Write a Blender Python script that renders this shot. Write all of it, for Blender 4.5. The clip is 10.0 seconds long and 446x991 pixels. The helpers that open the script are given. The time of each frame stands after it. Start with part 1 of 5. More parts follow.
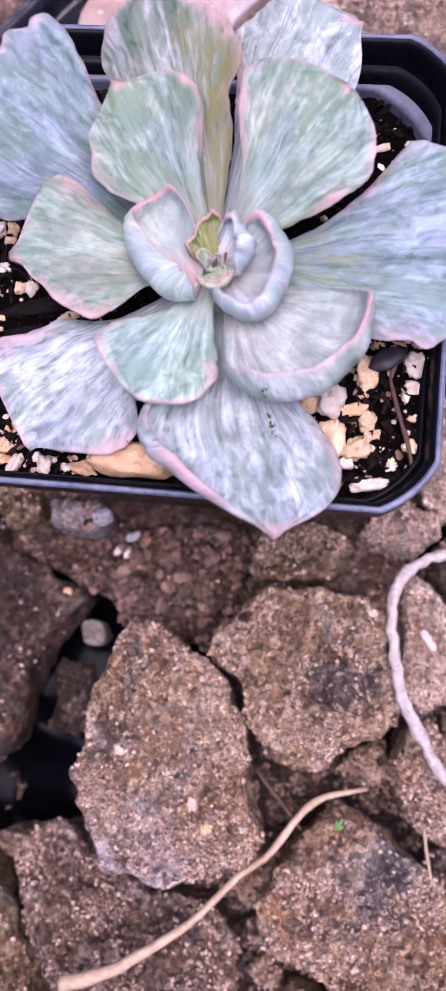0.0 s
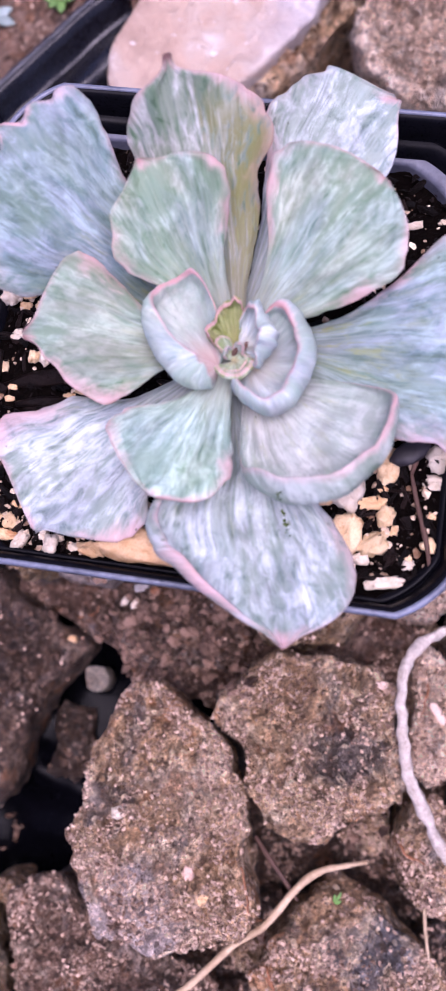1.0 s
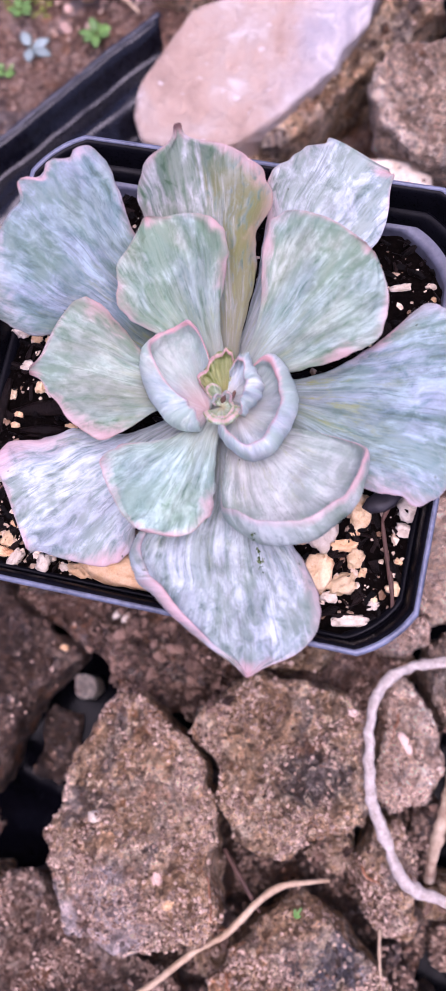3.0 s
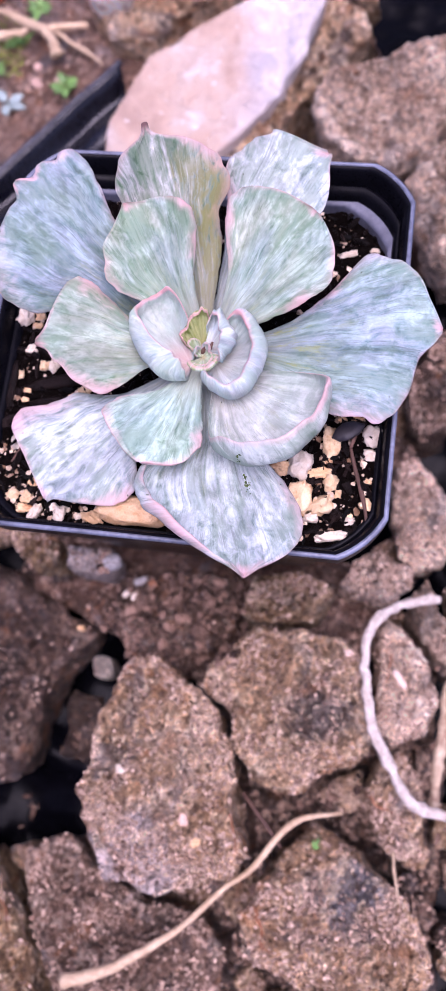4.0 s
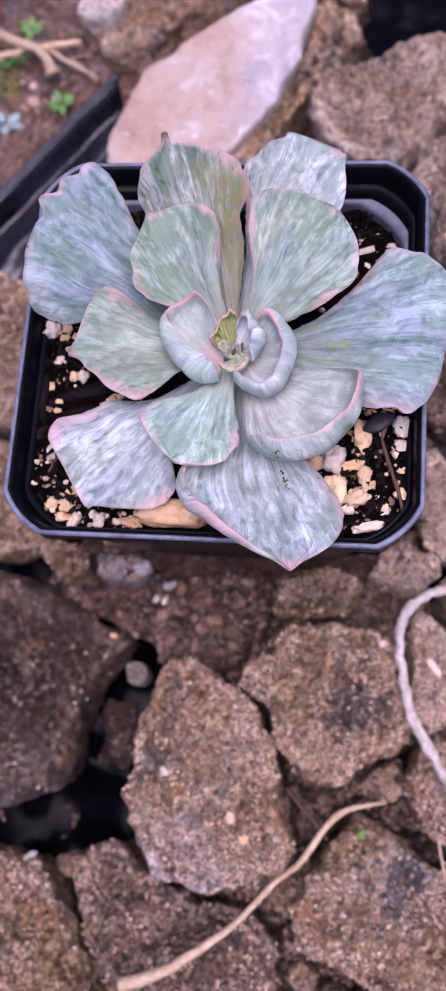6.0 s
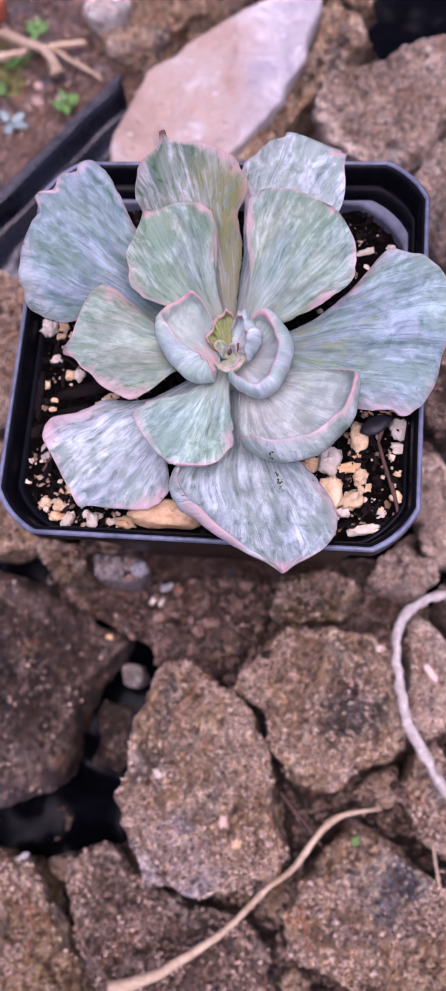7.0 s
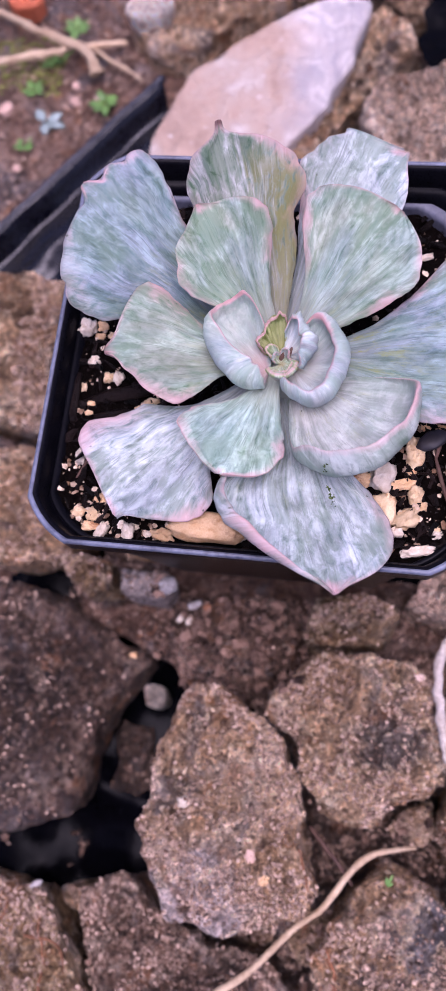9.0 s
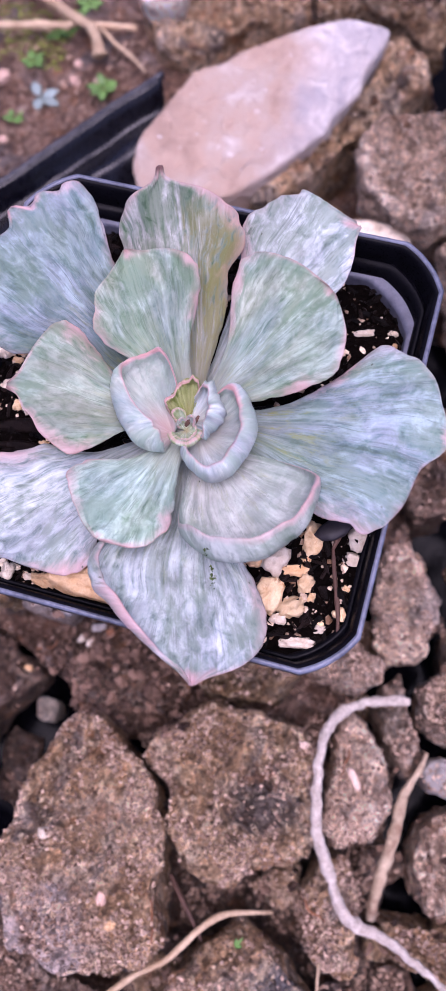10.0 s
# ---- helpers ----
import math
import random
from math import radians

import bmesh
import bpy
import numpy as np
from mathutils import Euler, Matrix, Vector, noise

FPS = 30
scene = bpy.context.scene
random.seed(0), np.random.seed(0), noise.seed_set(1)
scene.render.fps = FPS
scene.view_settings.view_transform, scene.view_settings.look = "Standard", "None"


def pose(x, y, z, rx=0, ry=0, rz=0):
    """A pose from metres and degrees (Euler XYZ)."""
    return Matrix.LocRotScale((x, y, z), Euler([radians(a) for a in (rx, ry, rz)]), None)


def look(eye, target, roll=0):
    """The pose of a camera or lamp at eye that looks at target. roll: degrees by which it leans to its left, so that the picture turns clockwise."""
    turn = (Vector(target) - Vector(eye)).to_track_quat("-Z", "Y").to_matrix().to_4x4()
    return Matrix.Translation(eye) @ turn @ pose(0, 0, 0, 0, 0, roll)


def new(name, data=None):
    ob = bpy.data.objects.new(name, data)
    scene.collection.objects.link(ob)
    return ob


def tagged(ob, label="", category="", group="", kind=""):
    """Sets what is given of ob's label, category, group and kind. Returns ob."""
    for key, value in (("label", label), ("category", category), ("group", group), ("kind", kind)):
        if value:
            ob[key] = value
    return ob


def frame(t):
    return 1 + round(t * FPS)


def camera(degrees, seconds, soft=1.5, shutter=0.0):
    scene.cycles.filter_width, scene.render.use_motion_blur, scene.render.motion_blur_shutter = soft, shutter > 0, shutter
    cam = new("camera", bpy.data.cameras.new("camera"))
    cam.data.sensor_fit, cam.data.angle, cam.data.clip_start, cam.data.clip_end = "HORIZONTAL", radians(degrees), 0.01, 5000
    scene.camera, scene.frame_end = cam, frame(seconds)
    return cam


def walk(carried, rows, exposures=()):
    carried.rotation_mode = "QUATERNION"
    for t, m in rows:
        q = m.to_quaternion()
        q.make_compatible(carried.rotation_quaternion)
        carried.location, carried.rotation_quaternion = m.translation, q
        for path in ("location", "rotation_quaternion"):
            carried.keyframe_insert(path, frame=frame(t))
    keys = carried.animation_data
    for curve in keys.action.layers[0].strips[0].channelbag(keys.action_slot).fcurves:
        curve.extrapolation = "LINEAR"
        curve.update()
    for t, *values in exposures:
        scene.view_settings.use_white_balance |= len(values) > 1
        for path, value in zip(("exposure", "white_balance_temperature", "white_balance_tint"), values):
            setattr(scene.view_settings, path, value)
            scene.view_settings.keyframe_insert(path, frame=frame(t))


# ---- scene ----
cam = camera(26.47, 10.0)
PATH = [
    (0, pose(0.02543, -0.07387, 0.24312, 11.082, 4.885, 5.642)),
    (0.2, pose(0.02587, -0.07077, 0.24214, 11.161, 5.425, 6.208)),
    (0.5, pose(0.02433, -0.06237, 0.24161, 10.265, 5.505, 6.954)),
    (1, pose(0.02367, -0.05564, 0.24101, 10.647, 5.295, 8.409)),
    (1.5, pose(0.02498, -0.05193, 0.24231, 11.170, 4.932, 10.238)),
    (2, pose(0.02690, -0.04720, 0.24475, 10.728, 4.462, 12.231)),
    (2.5, pose(0.02959, -0.04553, 0.24866, 10.559, 4.465, 13.462)),
    (2.8, pose(0.03090, -0.04662, 0.25052, 10.598, 5.273, 13.092)),
    (3, pose(0.02975, -0.05200, 0.25361, 11.485, 5.379, 12.257)),
    (3.2, pose(0.02966, -0.05960, 0.25946, 12.802, 6.069, 11.316)),
    (4.3, pose(0.03984, -0.08372, 0.27517, 14.652, 6.327, 5.510)),
    (4.5, pose(0.03657, -0.08436, 0.27627, 14.453, 5.970, 4.342)),
    (4.8, pose(0.03526, -0.08524, 0.27663, 14.580, 6.609, 3.891)),
    (5, pose(0.03366, -0.08519, 0.27710, 14.621, 6.655, 3.693)),
    (5.5, pose(0.03060, -0.08595, 0.27718, 14.964, 6.814, 3.642)),
    (5.7, pose(0.02899, -0.08544, 0.27726, 14.877, 6.682, 3.747)),
    (6.8, pose(0.03170, -0.08421, 0.27555, 14.890, 7.152, 4.447)),
    (7, pose(0.03179, -0.08467, 0.27507, 15.185, 6.961, 4.705)),
    (7.5, pose(0.03114, -0.08236, 0.26920, 15.446, 6.228, 5.155)),
    (7.8, pose(0.03210, -0.08171, 0.26662, 15.771, 5.866, 5.429)),
    (8, pose(0.03419, -0.08011, 0.26263, 15.745, 5.920, 5.531)),
    (8.2, pose(0.03698, -0.08068, 0.26323, 16.032, 6.073, 5.803)),
    (8.3, pose(0.03732, -0.07898, 0.26296, 15.712, 6.353, 5.943)),
    (8.5, pose(0.03387, -0.07737, 0.26310, 15.402, 6.932, 6.541)),
    (8.7, pose(0.02390, -0.07380, 0.26332, 14.389, 6.629, 6.444)),
    (8.8, pose(0.02388, -0.07923, 0.26437, 15.595, 7.010, 6.584)),
    (9, pose(0.02311, -0.08311, 0.26363, 16.525, 7.038, 6.722)),
    (9.3, pose(0.02525, -0.07860, 0.26423, 15.798, 6.127, 7.263)),
    (9.5, pose(0.03052, -0.07246, 0.26316, 15.287, 5.689, 8.454)),
    (9.7, pose(0.03534, -0.06556, 0.26131, 14.856, 4.819, 10.679)),
    (9.8, pose(0.03670, -0.06327, 0.26074, 14.921, 4.384, 11.921)),
    (10, pose(0.03818, -0.05887, 0.26017, 15.254, 4.051, 15.521)),
]
# seconds, stops, kelvin, tint
EXPOSURES = [(0, 0.73, 5660, 43), (1.5, 0.71, 5660, 43), (2.5, 0.64, 5660, 43), (3.2, 0.71, 5660, 43), (4.3, 0.88, 5660, 43), (4.5, 0.84, 5660, 43), (5, 0.56, 5660, 43), (5.5, 0.47, 5660, 43), (7.5, 0.46, 5660, 43), (9, 0.5, 5660, 43), (10, 0.51, 5660, 43)]
walk(cam, PATH, EXPOSURES)
from mathutils.bvhtree import BVHTree

cam.data.dof.use_dof = True
cam.data.dof.focus_distance = 0.185
cam.data.dof.aperture_fstop = 33.0

# ---- light: a bright overcast day ----
world = bpy.data.worlds.new("sky")
scene.world = world
world.use_nodes = True
wn = world.node_tree.nodes
sky = wn.new("ShaderNodeTexSky")
sky.sky_type = "NISHITA"
sky.sun_disc = False
sky.sun_elevation = radians(82)
sky.sun_rotation = radians(129)
sky.air_density, sky.dust_density, sky.ozone_density = 0.7, 5.0, 0.6
world.node_tree.links.new(sky.outputs[0], wn["Background"].inputs[0])
wn["Background"].inputs[1].default_value = 0.14

sun_data = bpy.data.lights.new("sun", "SUN")
sun_data.energy = 1.6
sun_data.angle = radians(45)
sun_data.color = (1.0, 0.94, 0.88)
sun = new("sun", sun_data)
sun.matrix_world = look((0.15, -0.12, 1.4), (0, 0, 0))

CM = 0.01


# ---- materials ----
class Shade:
    """A node material built step by step."""

    def __init__(self, name):
        self.mat = bpy.data.materials.new(name)
        self.mat.use_nodes = True
        self.tree = self.mat.node_tree
        self.out = self.tree.nodes["Principled BSDF"]

    def put(self, socket, value):
        if hasattr(value, "is_linked"):
            self.tree.links.new(value, socket)
        else:
            socket.default_value = value

    def set(self, **values):
        for key, value in values.items():
            self.put(self.out.inputs[key.replace("_", " ")], value)
        return self

    def coords(self, which="Object"):
        return self.tree.nodes.new("ShaderNodeTexCoord").outputs[which]

    def layer(self, name):
        n = self.tree.nodes.new("ShaderNodeUVMap")
        n.uv_map = name
        return n.outputs[0]

    def mapped(self, vector, scale, offset=(0, 0, 0)):
        n = self.tree.nodes.new("ShaderNodeMapping")
        self.put(n.inputs["Vector"], vector)
        self.put(n.inputs["Scale"], scale)
        self.put(n.inputs["Location"], offset)
        return n.outputs[0]

    def rand(self):
        return self.tree.nodes.new("ShaderNodeObjectInfo").outputs["Random"]

    def island(self):
        return self.tree.nodes.new("ShaderNodeNewGeometry").outputs["Random Per Island"]

    def noise(self, vector, scale, detail=4.0, rough=0.55, distort=0.0, w=None):
        n = self.tree.nodes.new("ShaderNodeTexNoise")
        if w is not None:
            n.noise_dimensions = "4D"
            self.put(n.inputs["W"], w)
        self.put(n.inputs["Vector"], vector)
        for key, value in (("Scale", scale), ("Detail", detail), ("Roughness", rough), ("Distortion", distort)):
            self.put(n.inputs[key], value)
        return n.outputs[0]

    def voronoi(self, vector, scale, feature="F1", out="Distance", random_=1.0):
        n = self.tree.nodes.new("ShaderNodeTexVoronoi")
        n.feature = feature
        self.put(n.inputs["Vector"], vector)
        self.put(n.inputs["Scale"], scale)
        self.put(n.inputs["Randomness"], random_)
        return n.outputs[out]

    def ramp(self, fac, stops):
        n = self.tree.nodes.new("ShaderNodeValToRGB")
        e = n.color_ramp.elements
        while len(e) < len(stops):
            e.new(0.5)
        for k, (pos, col) in zip(e, stops):
            k.position = pos
            k.color = (*col, 1) if len(col) == 3 else col
        self.put(n.inputs[0], fac)
        return n.outputs[0]

    def span(self, value, a, b, c=0.0, d=1.0):
        n = self.tree.nodes.new("ShaderNodeMapRange")
        n.interpolation_type = "SMOOTHSTEP"
        for key, v in zip(("Value", "From Min", "From Max", "To Min", "To Max"), (value, a, b, c, d)):
            self.put(n.inputs[key], v)
        return n.outputs[0]

    def math(self, op, a, b=0.0):
        n = self.tree.nodes.new("ShaderNodeMath")
        n.operation = op
        self.put(n.inputs[0], a)
        self.put(n.inputs[1], b)
        return n.outputs[0]

    def mix(self, fac, a, b, how="MIX"):
        n = self.tree.nodes.new("ShaderNodeMix")
        n.data_type = "RGBA"
        n.blend_type = how
        self.put(n.inputs[0], fac)
        for socket, v in ((n.inputs[6], a), (n.inputs[7], b)):
            self.put(socket, v if hasattr(v, "is_linked") else (*v, 1))
        return n.outputs[2]

    def split(self, vector):
        n = self.tree.nodes.new("ShaderNodeSeparateXYZ")
        self.put(n.inputs[0], vector)
        return n.outputs

    def bump(self, height, strength, distance, under=None):
        n = self.tree.nodes.new("ShaderNodeBump")
        self.put(n.inputs["Height"], height)
        self.put(n.inputs["Strength"], strength)
        self.put(n.inputs["Distance"], distance)
        if under is not None:
            self.put(n.inputs["Normal"], under)
        return n.outputs[0]


def stone_material(name, dark, mid, pale, crust, grain=1.0, rough=0.9, gloss=0.3, grey=(0.16, 0.15, 0.148), spot=None):
    """Weathered stone with a sandy crust of earth, grey patches and pale grains."""
    m = Shade(name)
    p = m.mapped(m.coords(), (1, 1, 1), (0, 0, 0))
    r = m.rand()
    big = m.noise(p, 45, 5, 0.6, 0.4, m.math("MULTIPLY", r, 20.0))
    fine = m.noise(p, 420, 6, 0.7)
    grains = m.voronoi(p, 900 / grain)
    specks = m.voronoi(p, 330 / grain, out="Color")
    base = m.ramp(m.math("ADD", m.math("MULTIPLY", big, 0.5), m.math("MULTIPLY", fine, 0.5)),
                  [(0.36, dark), (0.45, mid), (0.54, crust), (0.65, pale)])
    patch = m.span(m.noise(p, 46, 5, 0.62, 0.9, m.math("MULTIPLY", r, 37.0)), 0.53, 0.64)
    base = m.mix(m.math("MULTIPLY", patch, 0.75), base, grey)
    if spot:
        d = m.tree.nodes.new("ShaderNodeVectorMath")
        d.operation = "DISTANCE"
        m.put(d.inputs[0], p)
        d.inputs[1].default_value = spot[:3]
        ring = m.math("ADD", d.outputs["Value"], m.math("MULTIPLY", m.math("SUBTRACT", m.noise(p, 130, 5, 0.65), 0.5), spot[3] * 2.2))
        base = m.mix(m.math("MULTIPLY", m.span(ring, spot[3] * 1.15, spot[3] * 0.55), 0.8), base, spot[4])
    wet = m.span(m.noise(p, 125, 6, 0.68, 0.6, m.math("ADD", 4.0, m.math("MULTIPLY", r, 23.0))), 0.53, 0.38)
    base = m.mix(m.math("MULTIPLY", wet, 0.6), base, dark)
    dusty = m.span(m.noise(p, 80, 6, 0.7, 0.4, m.math("ADD", 2.0, m.math("MULTIPLY", r, 31.0))), 0.53, 0.66)
    base = m.mix(m.math("MULTIPLY", dusty, 0.7), base, pale)
    chalk = m.span(m.noise(p, 62, 6, 0.72, 0.5, m.math("ADD", 6.0, m.math("MULTIPLY", r, 43.0))), 0.54, 0.68)
    base = m.mix(m.math("MULTIPLY", chalk, 0.5), base, tuple(0.45 * a + 0.55 * b for a, b in zip(pale, (0.46, 0.42, 0.41))))
    rust = m.span(m.noise(p, 95, 3, 0.6, 0.3, m.math("ADD", 9.0, m.math("MULTIPLY", r, 11.0))), 0.57, 0.68)
    base = m.mix(m.math("MULTIPLY", rust, 0.6), base, (0.32, 0.14, 0.055))
    grit = m.math("MULTIPLY", m.span(m.split(specks)[0], 0.86, 0.96), m.span(fine, 0.42, 0.6))
    base = m.mix(m.math("MULTIPLY", grit, 0.45), base, pale)
    coarse = m.split(m.voronoi(p, 720 / grain, out="Color"))
    tiny = m.split(m.voronoi(p, 1500 / grain, out="Color"))
    speck = m.math("MULTIPLY", m.span(coarse[1], 0.0, 1.0, 0.70, 1.25), m.span(tiny[1], 0.0, 1.0, 0.80, 1.18))
    gritty = m.tree.nodes.new("ShaderNodeHueSaturation")
    m.put(gritty.inputs["Value"], speck)
    m.put(gritty.inputs["Color"], base)
    base = m.mix(m.math("MULTIPLY", m.span(coarse[0], 0.93, 0.97), 0.65), gritty.outputs[0], pale)
    base = m.mix(m.math("MULTIPLY", m.span(coarse[0], 0.10, 0.05), 0.7), base, dark)
    tone = m.span(r, 0, 1, 0.98, 1.42)
    hue = m.tree.nodes.new("ShaderNodeHueSaturation")
    m.put(hue.inputs["Value"], tone)
    m.put(hue.inputs["Color"], base)
    h = m.math("ADD", m.math("MULTIPLY", fine, 1.0), m.math("MULTIPLY", grains, -0.7))
    n = m.bump(h, 1.0, 0.0042 * grain)
    n = m.bump(m.noise(p, 170, 6, 0.72), 1.0, 0.016, n)
    return m.set(Base_Color=hue.outputs[0], Roughness=m.span(fine, 0.3, 0.7, rough - 0.2, rough), Normal=n, Specular_IOR_Level=gloss).mat


def leaf_material(name, white, mid, deep, green, streak_w=0.5, moss_amount=0.5, pink_amount=0.75, throat_colour=(0.25, 0.27, 0.225), bands_amount=0.0, glow=0.1, calm=1.0, blush=0.35, tip=0.0, hues=1.0):
    """Powdery leaf: pale bloom over green, mottled and streaked along its length, with a pink margin."""
    m = Shade(name)
    uv = m.coords("UV")
    x, y, _ = m.split(uv)
    r = m.rand()
    seed = m.math("MULTIPLY", r, 30.0)
    fan = m.layer("Fan")
    warp = m.tree.nodes.new("ShaderNodeVectorMath")
    warp.operation = "ADD"
    shift = m.tree.nodes.new("ShaderNodeCombineXYZ")
    m.put(shift.inputs[0], m.math("MULTIPLY", m.noise(m.mapped(fan, (5, 4, 1)), 1.0, 1.5, 0.5, 0, seed), 0.05))
    m.put(warp.inputs[0], fan)
    m.put(warp.inputs[1], shift.outputs[0])
    v = warp.outputs[0]
    across = m.math("ABSOLUTE", m.math("SUBTRACT", m.math("MULTIPLY", x, 2.0), 1.0))
    outer = m.math("MAXIMUM", m.math("MULTIPLY", across, m.span(y, 0.2, 0.5)), y)
    mottle = m.noise(m.mapped(v, (22, 12, 1)), 1.0, 5, 0.6, 0.7, seed)
    streak = m.noise(m.mapped(v, (36, 2.2, 1)), 1.0, 5, 0.6, 0.3, seed)
    broad = m.noise(m.mapped(v, (17, 1.6, 1)), 1.0, 3, 0.5, 0.4, m.math("ADD", seed, 7.0))
    powder = m.noise(m.mapped(v, (120, 150, 1)), 1.0, 3, 0.7, 0.2, seed)
    blotch = m.noise(m.mapped(v, (7, 3.4, 1)), 1.0, 5, 0.62, 0.6, m.math("ADD", seed, 5.0))
    # drawn out along the veins in the middle, broken into flecks towards the margin
    fleck_w = m.span(outer, 0.35, 0.95, 0.75 * (1 - streak_w), 1.35 * (1 - streak_w))
    line_w = m.span(outer, 0.25, 0.95, 0.55 + 0.9 * streak_w, 0.2 + 0.6 * streak_w)
    raw = m.math("ADD", m.math("MULTIPLY", m.math("SUBTRACT", mottle, 0.5), fleck_w), m.math("MULTIPLY", m.math("SUBTRACT", streak, 0.5), line_w))
    raw = m.math("ADD", raw, m.math("MULTIPLY", m.math("SUBTRACT", broad, 0.5), 0.34))
    raw = m.math("ADD", raw, m.math("MULTIPLY", m.math("SUBTRACT", powder, 0.5), 0.07))
    f = m.math("ADD", m.math("MULTIPLY", raw, m.span(y, 0.05, 0.6, 0.55 * calm, 0.95 * calm)), 0.512)
    base = m.ramp(f, [(0.355, tuple(c * 0.92 for c in deep)), (0.445, mid), (0.52, white), (0.64, tuple(min(0.9, c * 1.36) for c in white))])
    cloud = m.span(m.noise(m.mapped(v, (6, 3.0, 1)), 1.0, 5, 0.6, 0.8, m.math("ADD", seed, 11.0)), 0.36, 0.64, 0.74, 1.22)
    shade = m.tree.nodes.new("ShaderNodeHueSaturation")
    m.put(shade.inputs["Value"], cloud)
    tint = m.noise(m.mapped(v, (4.5, 2.2, 1)), 1.0, 3, 0.55, 0.6, m.math("ADD", seed, 19.0))
    m.put(shade.inputs["Hue"], m.span(tint, 0.34, 0.66, 0.5 - 0.06 * hues, 0.5 + 0.085 * hues))
    shade.inputs["Saturation"].default_value = 1.3
    m.put(shade.inputs["Color"], base)
    base = shade.outputs[0]
    veins = m.math("ABSOLUTE", m.math("SUBTRACT", m.noise(m.mapped(v, (27, 1.5, 1)), 1.0, 3, 0.55, 0.5, m.math("ADD", seed, 8.0)), 0.5))
    veins = m.math("MULTIPLY", m.span(veins, 0.030, 0.004), m.span(m.noise(m.mapped(v, (12, 7, 1)), 1.0, 4, 0.65, 0.3, m.math("ADD", seed, 17.0)), 0.44, 0.58))
    hairs = m.math("ABSOLUTE", m.math("SUBTRACT", m.noise(m.mapped(v, (55, 5, 1)), 1.0, 4, 0.65, 0.6, m.math("ADD", seed, 27.0)), 0.5))
    hairs = m.math("MULTIPLY", m.span(hairs, 0.04, 0.006), m.span(m.noise(m.mapped(v, (13, 9, 1)), 1.0, 4, 0.65, 0.3, m.math("ADD", seed, 37.0)), 0.50, 0.62))
    veins = m.math("MULTIPLY", m.math("MAXIMUM", veins, m.math("MULTIPLY", hairs, 0.8)), m.span(y, 0.12, 0.4, 0.3, 1.0))
    base = m.mix(m.math("MULTIPLY", veins, 0.6 * calm), base, tuple(c * 0.8 for c in deep))
    patch = m.math("ADD", blotch, m.math("MULTIPLY", m.math("SUBTRACT", 0.5, f), 0.5))
    patch = m.math("ADD", patch, m.span(outer, 0.55, 0.95, 0.0, 0.05))
    patch = m.math("MULTIPLY", m.span(patch, 0.47, 0.62), m.span(outer, 0.3, 0.9, 0.35, 1.0))
    base = m.mix(m.math("MULTIPLY", m.math("MULTIPLY", patch, m.span(mottle, 0.3, 0.6, 0.4, 1.0)), 0.68), base, green)
    if bands_amount:
        stripe = m.span(m.noise(m.mapped(v, (21, 2.4, 1)), 1.0, 5, 0.6, 0.5, m.math("ADD", seed, 3.0)), 0.50, 0.60)
        base = m.mix(m.math("MULTIPLY", m.math("MULTIPLY", m.math("MULTIPLY", stripe, m.span(mottle, 0.34, 0.56)), m.span(y, 0.35, 0.75)), bands_amount), base, (0.075, 0.13, 0.085))
        flank = m.math("MULTIPLY", m.span(m.math("ADD", x, m.math("MULTIPLY", m.math("SUBTRACT", streak, 0.5), 0.8)), 0.46, 0.26), m.span(y, 0.97, 0.7))
        base = m.mix(m.math("MULTIPLY", m.math("MULTIPLY", flank, m.span(mottle, 0.34, 0.56)), 0.85), base, (0.17, 0.17, 0.045))
    moss = m.math("MULTIPLY", m.span(m.noise(m.mapped(v, (22, 6, 1)), 1.0, 5, 0.75, 0.3, m.math("ADD", seed, 13.0)), 0.50, 0.68),
                  m.span(y, 0.15, 0.85, 1.0, 0.0))
    base = m.mix(m.math("MULTIPLY", moss, moss_amount), base, (0.24, 0.27, 0.07))
    base = m.mix(m.math("MULTIPLY", m.span(y, 0.0, 0.5, 1.0, 0.0), 0.6), base, throat_colour)
    edge = m.math("MAXIMUM", across, m.span(y, 0.90, 1.0, 0.4, 1.0))
    wob = m.math("MULTIPLY", m.math("SUBTRACT", m.noise(m.mapped(uv, (5, 9, 1)), 1.0, 4, 0.65, 0, seed), 0.5), 0.22)
    spotty = m.math("MULTIPLY", m.math("SUBTRACT", mottle, 0.5), 0.55)
    uneven = m.math("ADD", edge, wob)
    gate = m.span(m.noise(m.mapped(uv, (2.2, 3.2, 1)), 1.0, 2, 0.5, 0, m.math("ADD", seed, 21.0)), 0.36, 0.64, 0.0, 1.0)
    flush = m.math("ADD", m.math("ADD", uneven, spotty), m.math("MULTIPLY", gate, 0.13))
    pink = m.math("MULTIPLY", m.span(flush, 0.80, 1.14), m.span(y, 0.25, 0.6))
    base = m.mix(m.math("MULTIPLY", m.math("MULTIPLY", pink, m.span(gate, 0.0, 1.0, blush, 1.0)), pink_amount), base, (0.55, 0.335, 0.33))
    line = m.math("MULTIPLY", m.span(m.math("ADD", edge, m.math("MULTIPLY", wob, 0.35)), 0.972, 1.0), m.span(gate, 0.0, 0.8, 0.25, 1.0))
    base = m.mix(m.math("MULTIPLY", m.math("MULTIPLY", line, m.span(y, 0.3, 0.6)), 0.55 * pink_amount), base, (0.38, 0.19, 0.18))
